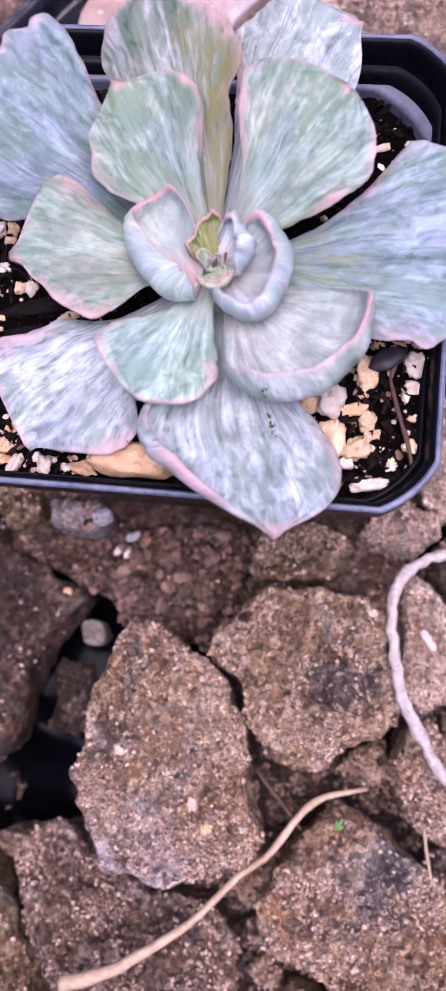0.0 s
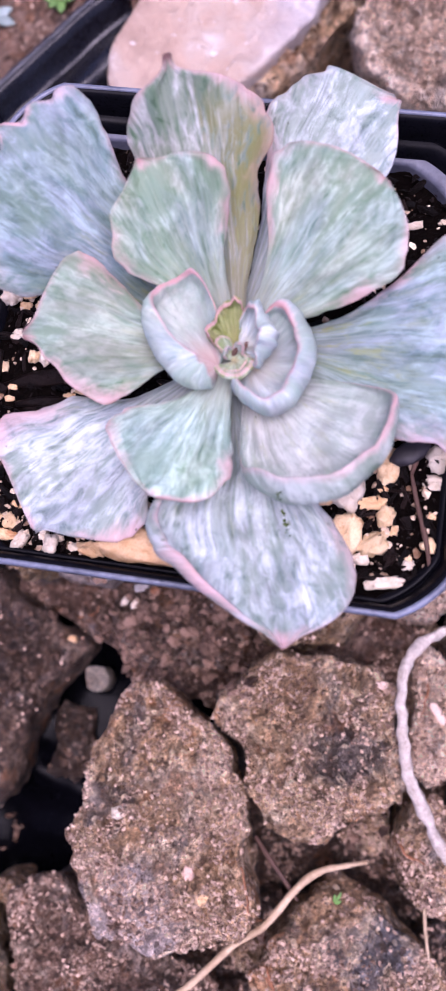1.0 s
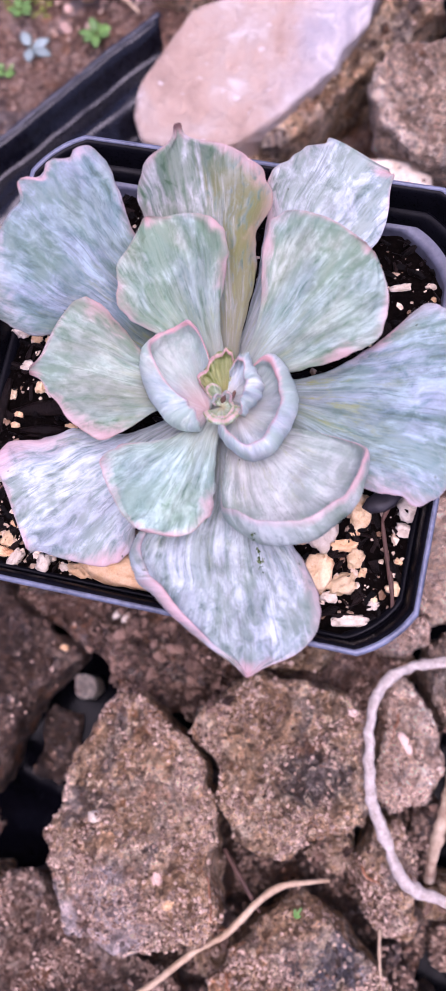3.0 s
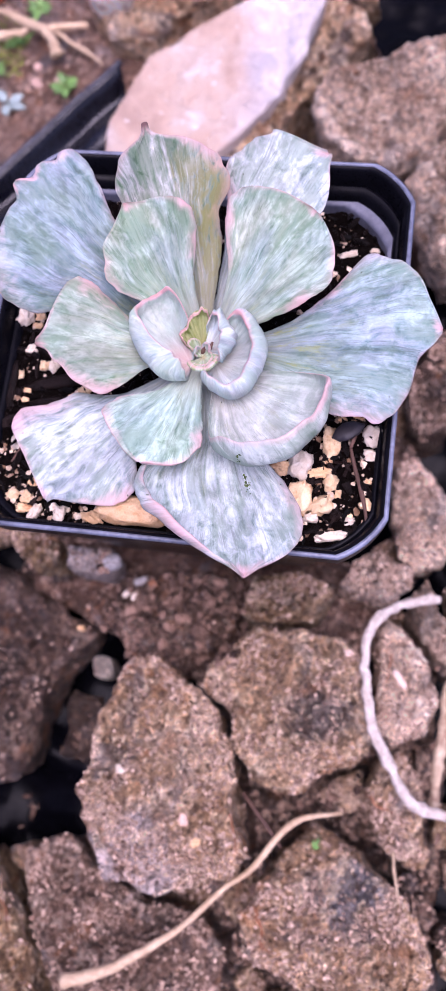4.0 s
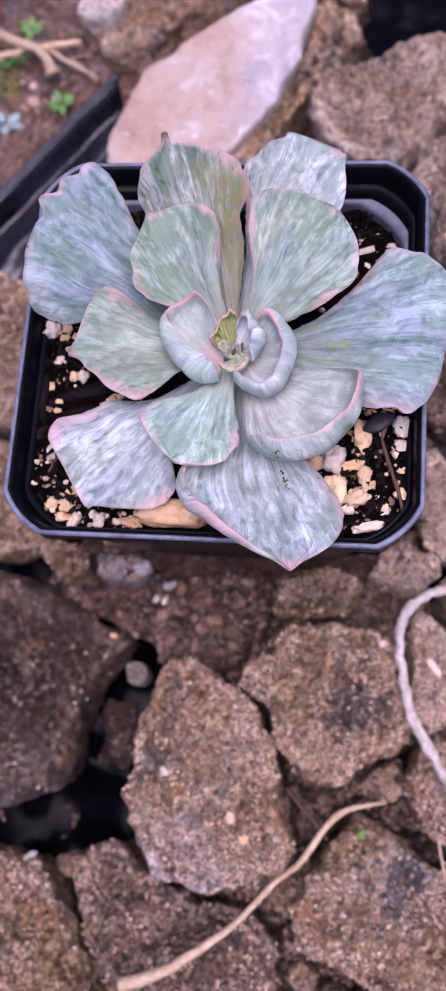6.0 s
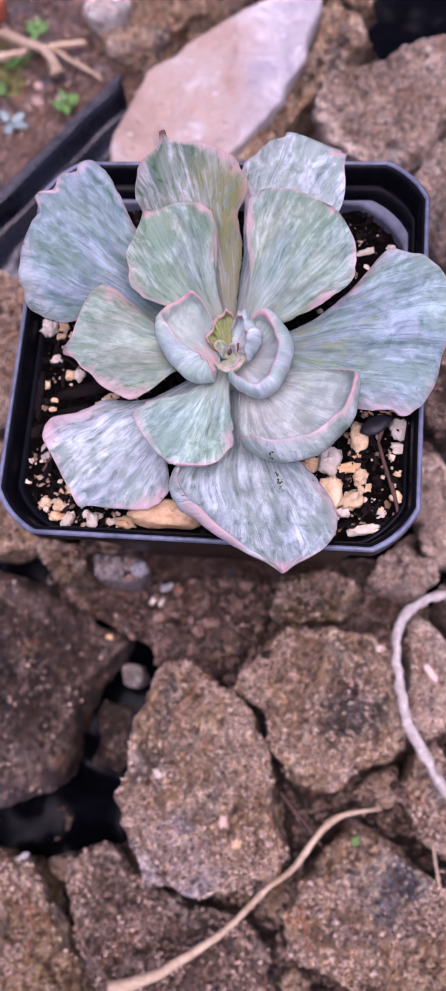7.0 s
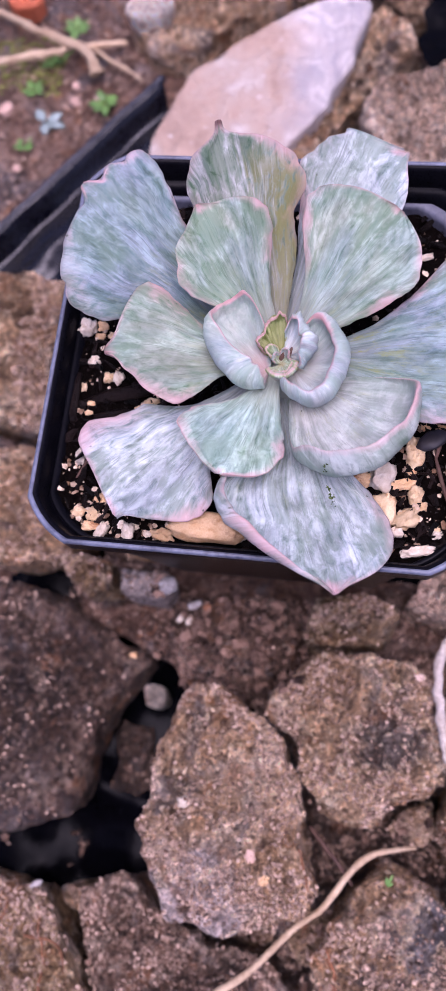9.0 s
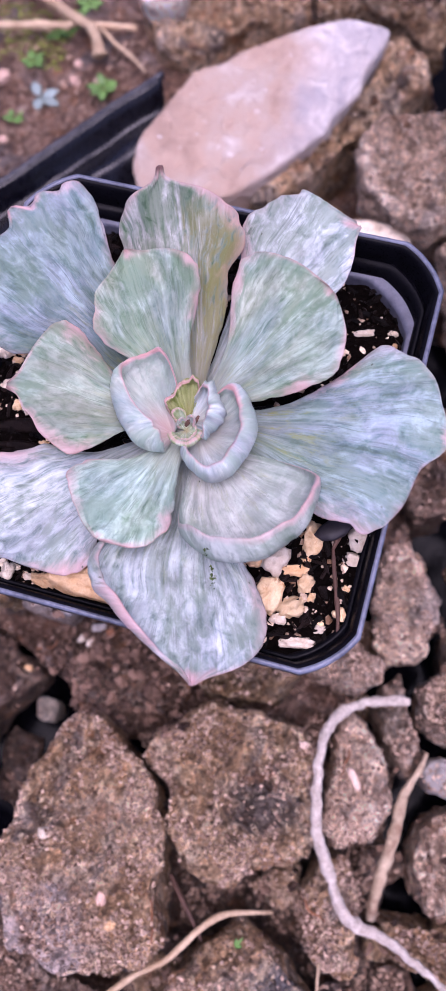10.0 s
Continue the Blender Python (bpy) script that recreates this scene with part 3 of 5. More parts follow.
def leaf_mesh(base, azimuth, length, p0, p1, curl, roll, cup_left, cup_right, fold_left, fold_right, left, right, thick, seed, wave=0.05, ns=60, nu=36, dents=(), nicks=(), cusp=0.0):
    """A fleshy leaf: a midline that bends, half widths along it, a section that turns up towards a thick soft margin."""
    az, q = radians(azimuth), Vector(base)
    tops, lows, uvs, fans = [], [], [], []
    half = nu // 2
    vs = [math.sin(i / half * math.pi / 2) for i in range(half + 1)]
    widest = {}
    for sign, table in ((1, left), (-1, right)):
        k = max(range(len(table)), key=lambda i: table[i])
        widest[sign] = (STATIONS[k], table[k])
    for j in range(ns + 1):
        s = 1 - (1 - j / ns) ** 1.25
        last = 0.0 if j == 0 else 1 - (1 - (j - 1) / ns) ** 1.25
        k = min(max((s - 0.62) / 0.38, 0), 1)
        p = radians(p0 + (p1 - p0) * s + curl * k * k)
        e = Vector((math.cos(az) * math.cos(p), math.sin(az) * math.cos(p), math.sin(p)))
        nn = Vector((-math.cos(az) * math.sin(p), -math.sin(az) * math.sin(p), math.cos(p)))
        lat = nn.cross(e)
        q = q + e * (length * (s - last))
        grow = min(1, s / 0.35)
        body = thick * (0.75 + 0.25 * math.sin(math.pi * min(1, s * 1.1))) * (1 if s < 0.93 else max(0.3, math.sqrt(max(0.0, 1 - ((s - 0.93) / 0.073) ** 2))))
        row = []
        for sign, cup, fold, table in ((1, cup_left, fold_left, left), (-1, cup_right, fold_right, right)):
            w = smooth_table(table, s)
            w *= 1 + 0.06 * noise.noise(Vector((s * 11 + seed, sign * 3, seed))) * grow + 0.028 * noise.noise(Vector((s * 27 + seed, sign * 7, seed)))
            for where, at, deep, wide in nicks:
                if where == sign:
                    w *= 1 - deep * math.exp(-((s - at) / wide) ** 2)
            # veins follow the margins up to the widest place, then run straight on
            at, most = widest[sign]
            spread_ = max(smooth_table(table, s), 0.12 + 0.88 * most * s / at) if s <= at else most * (s + 0.15) / (at + 0.15)
            off, side = Vector((0, 0, 0)), []
            for i, v in enumerate(vs):
                if i:
                    u = (v + vs[i - 1]) / 2
                    kk = max(0.0, (u - 0.62) / 0.38)
                    ph = radians(roll * sign + cup * u + fold * kk * kk) * grow
                    off = off + (lat * sign * math.cos(ph) + nn * math.sin(ph)) * w * (v - vs[i - 1])
                    normal = nn * math.cos(ph) - lat * sign * math.sin(ph)
                else:
                    normal = nn
                bend = wave * noise.noise(Vector((s * 3.1 + seed, sign * v * 1.5 + 0.4, seed * 0.7))) * (0.25 + v) * grow
                bend += 0.5 * wave * noise.noise(Vector((s * 8 + seed, sign * v * 3, -seed))) * v * grow
                bend += 0.035 * noise.noise(Vector((sign * v * 9 + seed, s * 2.5, seed))) * grow
                t = body * math.sqrt(max(0.0, 1 - v ** 5))
                c = q + off + normal * bend + e * (cusp * s ** 24 * math.exp(-(v * w / 0.22) ** 2) - sum(deep * s ** 9 * math.exp(-((sign * v * w - at_) / wide) ** 2) for at_, wide, deep in dents))
                side.append((c + normal * t * 0.35, c - normal * t * 0.65, (0.5 + 0.5 * sign * v, s), (sign * v * w / spread_ * most * 0.25, s * length * 0.25)))
            row.append(side)
        for top, low, uv, fan in row[1][:0:-1] + row[0]:
            tops.append(top), lows.append(low), uvs.append(uv), fans.append(fan)
    m = 2 * half + 1
    count = len(tops)
    faces = []
    for j in range(ns):
        for i in range(m - 1):
            a = j * m + i
            faces.append((a, a + m, a + m + 1, a + 1))
            faces.append((count + a, count + a + 1, count + a + m + 1, count + a + m))
    for i in range(m - 1):
        faces.append((i, i + 1, count + i + 1, count + i))
        a = ns * m + i
        faces.append((a + 1, a, count + a, count + a + 1))
    return tops + lows, faces, uvs + uvs, fans + fans


def leaf(parent, material, thick, *spec, wave=0.08, fine=True, dents=(), nicks=(), cusp=0.0, seed=1.0):
    verts, faces, uvs, fans = leaf_mesh(*spec, thick, seed, wave if fine else 0.02, 84 if fine else 24, 40 if fine else 16, dents, nicks, cusp)
    return leaf_object(verts, faces, material, parent, uvs, fans)


def leaf_object(verts, faces, material, parent, uvs, fans):
    ob = mesh_object("leaf", verts, faces, material, parent)
    for name, values in (("UVMap", uvs), ("Fan", fans)):
        layer = ob.data.uv_layers.new(name=name)
        for loop in ob.data.loops:
            layer.data[loop.index].uv = values[loop.vertex_index]
    bm = bmesh.new()
    bm.from_mesh(ob.data)
    bmesh.ops.remove_doubles(bm, verts=bm.verts, dist=1e-6)
    bmesh.ops.recalc_face_normals(bm, faces=bm.faces)
    bm.to_mesh(ob.data)
    bm.free()
    return ob


def cup_leaf(parent, material, thick, base, spokes, slopes=(8, 30), bend=0.24, wave=0.04, na=64, nr=34):
    """An inner leaf cupped round the heart: spokes of (bearing, reach, turn, rise) from its base, whose ends roll up and inwards and go on straight to the rim."""
    rng = np.linspace(0, 1, na + 1)
    at = np.linspace(0, 1, len(spokes))
    turns = [np.interp(rng, at, [(*sp, 0.0)[k] for sp in spokes]) for k in range(4)]
    for k in range(4):
        for _ in range(4):
            turns[k][1:-1] = (turns[k][:-2] + 2 * turns[k][1:-1] + turns[k][2:]) / 4
    tops, lows, uvs, fans = [], [], [], []
    seed = spokes[0][0] * 0.13 + base[0]
    for i in range(na + 1):
        a, r, turn = radians(turns[0][i]), turns[1][i], radians(turns[2][i])
        rad = min(bend, 0.55 * r) * (1 + 0.25 * noise.noise(Vector((i * 0.17 + seed, seed, 2))))
        s0, s1 = radians(slopes[0]), radians(slopes[1])
        floor = max(0.02, r - rad) / math.cos((s0 + s1) / 2)
        arc = rad * max(0.1, turn - s1) * 1.15
        total = floor + arc + turns[3][i]
        x = z = 0.0
        out = Vector((math.cos(a), math.sin(a), 0))
        last, ends = 0.0, min(1.0, min(i, na - i) / 5)
        for j in range(nr + 1):
            d = total * (1 - (1 - j / nr) ** 1.3)
            mid = (d + last) / 2
            ph = s0 + (s1 - s0) * min(1, mid / floor) ** 2 + (turn - s1) * min(1.0, max(0.0, (mid - floor) / arc))
            x, z, last = x + math.cos(ph) * (d - last), z + math.sin(ph) * (d - last), d
            normal = out * -math.sin(ph) + Vector((0, 0, math.cos(ph)))
            y = d / total
            t = thick * (0.8 + 0.5 * y) * (1 if y < 0.86 else math.sqrt(max(0.0, 1 - ((y - 0.86) / 0.14) ** 2))) * (0.35 + 0.65 * ends)
            lift = wave * noise.noise(Vector((i * 0.11 + seed, y * 2.0, seed))) * y + 0.35 * wave * noise.noise(Vector((i * 0.5 + seed, y * 5.0, seed))) * y
            c = Vector(base) + out * x + Vector((0, 0, z)) + normal * lift
            tops.append(c + normal * t * 0.5), lows.append(c - normal * t * 0.5)
            uvs.append((0.5 + 0.3 * (i / na - 0.5), y)), fans.append((a * 0.3, d * 0.25))
    m, count, faces = nr + 1, len(tops), []
    for i in range(na):
        for j in range(nr):
            q = i * m + j
            faces += [(q, q + 1, q + m + 1, q + m), (count + q, count + q + m, count + q + m + 1, count + q + 1)]
        faces += [(i * m + nr, count + i * m + nr, count + (i + 1) * m + nr, (i + 1) * m + nr)]
    for j in range(nr):
        faces += [(j + 1, j, count + j, count + j + 1), (na * m + j, na * m + j + 1, count + na * m + j + 1, count + na * m + j)]
    return leaf_object(tops + lows, faces, material, parent, uvs + uvs, fans + fans)


def drop_on(tree, x, y, default):
    """The height of the surface under a place, in centimetres."""
    hit = tree.ray_cast(Vector((x, y, 30)), Vector((0, 0, -1)))
    return hit[0].z if hit[0] is not None else default


# ---- ground ----
def ground_sheet():
    """One sheet of earth: fine near the pot, coarse out to the horizon."""
    def axis(lo, hi, n):
        return [-150.0, -90.0, -45.0, -30.0] + [lo + (hi - lo) * k / n for k in range(n + 1)] + [45.0, 75.0, 110.0, 150.0]
    xs, ys = axis(-20, 14, 110), axis(-20, 28, 150)
    verts = []
    for y in ys:
        for x in xs:
            near = abs(x) < 30 and abs(y) < 40
            z = -5.0 + (0.5 * fractal((x, y, 0), 2.6, 2, 4) + 0.14 * fractal((x, y, 0), 0.5, 4, 3) if near else 0)
            rise = 0.5 + 0.5 * math.tanh(((y - 10) * 0.6 - (x + 6) * 0.5) / 2)
            verts.append((x, y, z + 2.0 * rise * (1 if near else 0)))
    faces = []
    w = len(xs)
    for j in range(len(ys) - 1):
        for i in range(w - 1):
            a = j * w + i
            faces.append((a, a + 1, a + w + 1, a + w))
    SURFACES.append((verts, faces))
    return tagged(mesh_object("ground", verts, faces, SOIL), "brown crumbly garden soil under the rocks", "ground", kind="structure")


ground_sheet()


# ---- pot ----
def plant_pot():
    pot = tagged(new("plant_pot"), "square black plastic nursery pot with rounded corners on rocks", "plant pot")
    per = 8
    n = 4 * (per + 1)

    def ring(name, spec, caps=(False, False), label="", material=PLASTIC):
        verts = [p for half, radius, z in spec for p in square_loop(half, radius, z, per)]
        return mesh_object(name, verts, bands(len(spec), n, True, *caps), material, pot, label=label)
    ring("wall", [(3.2, 0.7, 0.55), (3.28, 0.75, 0.45), (4.18, 0.9, 7.35), (4.26, 0.95, 7.5), (4.27, 0.95, 7.9), (4.2, 0.95, 8.0),
                  (4.12, 0.95, 7.62), (4.05, 0.95, 7.42), (3.15, 0.65, 0.75), (3.05, 0.6, 0.7)], (True, True))
    ring("rim", [(4.27, 0.97, 7.92), (4.44, 0.98, 7.86), (4.485, 0.99, 7.95), (4.505, 1.0, 8.36), (4.50, 1.0, 8.44), (4.46, 0.98, 8.49), (4.41, 0.95, 8.5),
                 (4.35, 0.92, 8.47), (4.315, 0.9, 8.4), (4.26, 0.9, 8.0), (4.215, 0.88, 7.72), (4.21, 0.88, 7.9)], label="glossy black rim band")
    ring("rim_edge", [(4.40, 0.95, 8.47), (4.415, 0.955, 8.515), (4.45, 0.97, 8.535), (4.49, 0.99, 8.52), (4.512, 1.0, 8.475), (4.508, 1.0, 8.43)], label="scuffed rounded rim edge, bluish sky highlight in its colour", material=SCUFF_GLINT)
    ring("ledge", [(4.205, 0.9, 7.5), (4.20, 0.9, 7.545), (4.14, 0.95, 7.56), (4.05, 1.05, 7.555), (4.005, 1.15, 7.53), (3.99, 1.15, 7.45), (3.92, 1.1, 7.0)], label="dusty stepped inner ledge, bluish sky sheen in its colour", material=DUST_SHEEN)
    return pot


plant_pot()


def potting_soil():
    n = 120
    verts, faces = [], []
    for j in range(n + 1):
        for i in range(n + 1):
            x, y = -4.22 + 8.44 * i / n, -4.22 + 8.44 * j / n
            dx, dy = max(0, abs(x) - 3.35), max(0, abs(y) - 3.35)
            d = math.hypot(dx, dy)
            if d > 0.87:
                x = math.copysign(min(abs(x), 3.35) + dx * 0.87 / d, x)
                y = math.copysign(min(abs(y), 3.35) + dy * 0.87 / d, y)
            cut = max(1.0, (abs(x) + abs(y)) / 7.5)
            x, y = x / cut, y / cut
            back = min(1, max(0, (y - 1.2) / 1.6))
            z = 7.72 - 0.42 * back * back * (3 - 2 * back) + 0.12 * fractal((x, y, 0), 0.9, 8, 4) + 0.08 * fractal((x, y, 1), 0.2, 9, 3)
            verts.append((x, y, z))
    for j in range(n):
        for i in range(n):
            a = j * (n + 1) + i
            faces.append((a, a + 1, a + n + 2, a + n + 1))
    global SOIL_TREE
    SOIL_TREE = BVHTree.FromPolygons(verts, faces)
    return tagged(mesh_object("potting_soil", verts, faces, PEAT), "dark moist potting mix filling the black pot", "soil", kind="stuff")


potting_soil()

# ---- the succulent ----
plant = tagged(new("succulent"), "variegated grey-green rosette succulent with pink leaf margins", "plant")
mesh_object("stem", *tube_mesh([(0.4, -0.55, 7.3), (0.4, -0.6, 7.9), (0.42, -0.7, 8.5), (0.42, -0.72, 9.0)], [0.45, 0.5, 0.42, 0.2], 12), LEAF_GREEN, plant)
# base, heading, length, pitch at base and tip, curl, roll, cup to the left and right, fold of the margin, half widths to the left and right
leaf(plant, LEAF_BLUE, 0.2, (0.07, 0.03, 7.75), 150.3, 5.27, 35.2, 40.1, -16, 0, 2, 10, -24, -24,
     (0.25, 0.50, 0.87, 1.34, 1.46, 1.94, 1.88, 1.63, 1.14, 0.32, 0.07),
     (0.25, 0.23, 0.26, 0.36, 0.69, 0.97, 1.26, 1.32, 1.27, 0.77, 0.06), dents=((-0.88, 0.12, 0.2), (-0.32, 0.14, 0.2), (0.26, 0.14, 0.13)), nicks=((1, 0.90, 0.06, 0.016), (1, 0.82, 0.05, 0.018)), seed=59.568)
leaf(plant, LEAF_OLIVE, 0.19, (0.23, 0.14, 8.40), 111.5, 4.4, 25.4, 47.4, 0, 0, 6, 6, -24, -24,
     (0.25, 0.23, 0.33, 0.54, 0.79, 0.90, 0.94, 0.80, 0.61, 0.16, 0.06),
     (0.25, 0.38, 0.63, 0.89, 1.00, 1.40, 1.29, 1.05, 0.68, 0.12, 0.06), cusp=0.1, seed=45.517)
leaf(plant, LEAF_PALE, 0.18, (0.34, 0.30, 8.20), 60.3, 4.63, 21.3, 9.3, -22, 0, 14, 14, -24, -24,
     (0.25, 0.28, 0.50, 0.84, 1.27, 1.67, 1.64, 1.49, 1.26, 1.20, 0.12),
     (0.25, 0.23, 0.27, 0.38, 0.53, 0.66, 0.66, 0.47, 0.27, 0.14, 0.06), cusp=0.05, seed=26.703)
leaf(plant, LEAF_BLUE, 0.2, (0.65, -0.12, 8.30), 2.7, 4.78, 23.6, 13.6, -22, 8, 14, 14, -24, -24,
     (0.25, 0.24, 0.27, 0.50, 1.02, 1.58, 1.56, 1.32, 0.92, 0.42, 0.05),
     (0.25, 0.50, 0.79, 1.25, 1.64, 1.84, 1.82, 1.42, 0.58, 0.32, 0.05), nicks=((-1, 0.905, 0.16, 0.014), (1, 0.94, 0.06, 0.014)), seed=0.587)
leaf(plant, LEAF_PALE, 0.2, (0.34, -0.53, 8.20), -72.0, 5.1, 15.6, 15.6, 10, -12, 8, 14, -24, 150,
     (0.25, 0.23, 0.25, 0.38, 0.97, 1.31, 1.39, 1.25, 1.03, 0.67, 0.11),
     (0.25, 0.31, 0.42, 1.18, 2.02, 2.08, 1.56, 1.09, 0.70, 0.33, 0.06), cusp=0.1, seed=-21.608)
leaf(plant, LEAF_PALE, 0.19, (0.06, -0.38, 8.00), -127.4, 4.47, 16.4, 1.4, -22, 0, 14, 14, -24, -24,
     (0.25, 0.27, 0.33, 0.48, 0.75, 1.32, 1.22, 0.90, 0.49, 0.15, 0.06),
     (0.25, 0.23, 0.33, 0.58, 1.24, 1.45, 1.73, 1.62, 0.96, 0.45, 0.06), seed=-42.292)
leaf(plant, LEAF_GREEN, 0.17, (0.19, -0.24, 8.90), 125.3, 3.08, 33.0, 28.0, -10, 0, 24, 24, -24, -24,
     (0.25, 0.22, 0.29, 0.62, 0.95, 1.04, 0.88, 0.76, 0.47, 0.28, 0.06),
     (0.25, 0.32, 0.42, 0.57, 0.87, 1.08, 1.18, 1.10, 0.92, 0.63, 0.06), cusp=0.1, seed=49.363)
leaf(plant, LEAF_GREEN, 0.18, (0.52, -0.19, 8.80), 49.9, 3.43, 29.8, 24.8, -10, 0, 24, 24, -24, -24,
     (0.25, 0.28, 0.38, 0.69, 1.16, 1.48, 1.59, 1.40, 1.10, 0.70, 0.13),
     (0.25, 0.24, 0.51, 0.83, 1.10, 1.29, 1.28, 1.12, 0.82, 0.48, 0.12), seed=21.583)
leaf(plant, LEAF_GREEN, 0.18, (0.02, -0.60, 8.70), -175.2, 3.08, 26.4, 18.4, -22, 0, 18, 18, -24, -24,
     (0.25, 0.28, 0.28, 0.65, 1.04, 1.00, 0.80, 0.52, 0.38, 0.14, 0.06),
     (0.25, 0.22, 0.30, 0.66, 1.08, 1.34, 1.49, 1.33, 0.93, 0.54, 0.05), cusp=0.16, seed=-61.331)
leaf(plant, LEAF_MINT, 0.18, (0.25, -0.71, 8.80), -104.5, 2.86, 22.4, 22.4, 5, 0, 18, 18, -24, -24,
     (0.25, 0.30, 0.41, 0.61, 0.82, 0.96, 0.93, 0.87, 0.76, 0.56, 0.10),
     (0.25, 0.23, 0.27, 0.60, 1.10, 1.26, 1.08, 0.80, 0.56, 0.36, 0.10), seed=-36.299)
cup_leaf(plant, LEAF_ROSE, 0.13, (0.7, -0.85, 8.80), [(-104, 0.4, 15, 0), (-91, 1.05, 28, 0), (-85, 1.8, 95, 0.1), (-77, 2.15, 120, 0.28), (-67, 2.4, 124, 0.33), (-55, 2.6, 122, 0.33), (-44, 2.7, 118, 0.32), (-31, 2.70, 112, 0.28), (-17, 2.6, 104, 0.24), (-7, 2.45, 84, 0.18), (-2, 1.7, 40, 0), (0, 0.9, 25, 0), (3, 0.4, 15, 0)], (13, 21), 0.36, 0.08, 90, 52)
cup_leaf(plant, LEAF_CORE, 0.12, (0.19, -0.82, 9.05), [(72, 0.35, 30, 0), (92, 0.75, 50, 0), (104, 1.25, 80, 0), (112, 1.56, 118, 0.06), (120, 1.50, 92, 0), (130, 1.55, 96, 0), (143, 1.57, 104, 0.02), (152, 1.5, 140, 0.12), (163, 1.36, 162, 0.26), (179, 1.14, 168, 0.28), (203, 0.92, 168, 0.24), (237, 0.74, 160, 0.14), (268, 0.6, 130, 0.03)], (12, 36), 0.3, 0.07)
cup_leaf(plant, LEAF_HEART, 0.17, (0.67, -0.74, 9.1), [(80, 0.7, 90), (68, 1.12, 130), (50, 1.14, 155), (27, 1.1, 165), (9, 1.1, 168), (-21, 1.1, 168), (-44, 1.12, 165), (-63, 1.07, 160), (-81, 0.83, 155), (-100, 0.65, 150), (-118, 0.5, 140)], (8, 34), 0.22, 0.08)
cup_leaf(plant, LEAF_HOOD, 0.09, (0.46, -0.62, 9.30), [(172, 0.42, 30), (160, 0.66, 60), (143, 0.70, 80), (125, 0.68, 100), (106, 0.82, 140), (90, 0.84, 130), (78, 0.55, 70), (66, 0.35, 30)], (10, 30), 0.15, 0.2, 48, 26)
cup_leaf(plant, LEAF_HEART, 0.11, (0.50, -0.60, 9.34), [(92, 0.55, 90), (80, 0.80, 140), (62, 0.78, 168), (35, 0.66, 175), (8, 0.62, 175), (-18, 0.60, 170), (-36, 0.56, 140), (-48, 0.40, 90)], (14, 40), 0.18, 0.26, 48, 28)
cup_leaf(plant, LEAF_BUD, 0.1, (0.47, -0.80, 9.42), [(178, 0.26, 60), (-160, 0.34, 90), (-131, 0.37, 105), (-94, 0.40, 112), (-62, 0.40, 108), (-30, 0.40, 104), (0, 0.38, 95), (16, 0.28, 80)], (10, 40), 0.12, 0.05, 40, 20)
cup_leaf(plant, LEAF_BUD, 0.07, (0.42, -0.66, 9.40), [(215, 0.18, 60), (190, 0.26, 85), (165, 0.30, 95), (135, 0.32, 95), (105, 0.26, 80), (85, 0.16, 50)], (20, 50), 0.09, 0.05, 30, 16)
mesh_object("withered_tip", *tube_mesh([(0.44, -0.72, 9.36), (0.47, -0.66, 9.50), (0.52, -0.60, 9.56), (0.53, -0.52, 9.52)], [0.05, 0.06, 0.045, 0.02], 8, 5, 0.5), TWIG, plant, label="withered dark brown leaf tip")
mesh_object("withered_tip", *tube_mesh([(0.58, -0.70, 9.44), (0.63, -0.62, 9.60), (0.66, -0.52, 9.62)], [0.03, 0.035, 0.015], 8, 6, 0.5), TWIG, plant, label="withered dark brown leaf tip")
leaf(plant, LEAF_ROSE, 0.06, (0.40, -0.72, 9.36), 150, 0.30, 60, 85, 30, 0, 50, 50, 0, 0,
     (0.07, 0.09, 0.11, 0.12, 0.12, 0.11, 0.10, 0.08, 0.06, 0.04, 0.02),
     (0.07, 0.09, 0.11, 0.12, 0.12, 0.11, 0.10, 0.08, 0.06, 0.04, 0.02), fine=False, seed=3.1)
leaf(plant, LEAF_ROSE, 0.07, (0.50, -0.72, 9.36), 60, 0.42, 55, 80, 30, 0, 50, 50, 0, 0,
     (0.07, 0.09, 0.11, 0.12, 0.12, 0.11, 0.10, 0.08, 0.06, 0.04, 0.02),
     (0.07, 0.09, 0.11, 0.12, 0.12, 0.11, 0.10, 0.08, 0.06, 0.04, 0.02), fine=False, seed=3.1)

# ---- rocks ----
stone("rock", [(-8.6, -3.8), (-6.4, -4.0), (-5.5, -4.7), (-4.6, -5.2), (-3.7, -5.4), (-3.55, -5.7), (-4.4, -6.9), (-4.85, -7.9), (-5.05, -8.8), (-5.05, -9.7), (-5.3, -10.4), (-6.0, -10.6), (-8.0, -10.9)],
      -0.9, "large dark brown rock crusted with earth", DAMP_AND_SHADE, seed=1, lump=0.5, tilt=(-0.12, 0.0), soft=0.7)
stone("rock", [(-2.1, -6.5), (-1.4, -6.1), (-0.3, -6.7), (0.6, -7.5), (1.1, -8.5), (1.4, -9.4), (1.5, -10.4), (2.0, -11.3), (1.5, -11.9), (0.4, -12.2), (-0.3, -12.6), (-1.3, -12.5), (-1.9, -12.3), (-2.9, -10.7), (-3.0, -10.2), (-2.5, -9.5), (-2.7, -8.7), (-2.5, -7.5)],
      1.0, "tall angular brown rock with a sandy crust", WEATHERED, seed=2, depth=4.6)
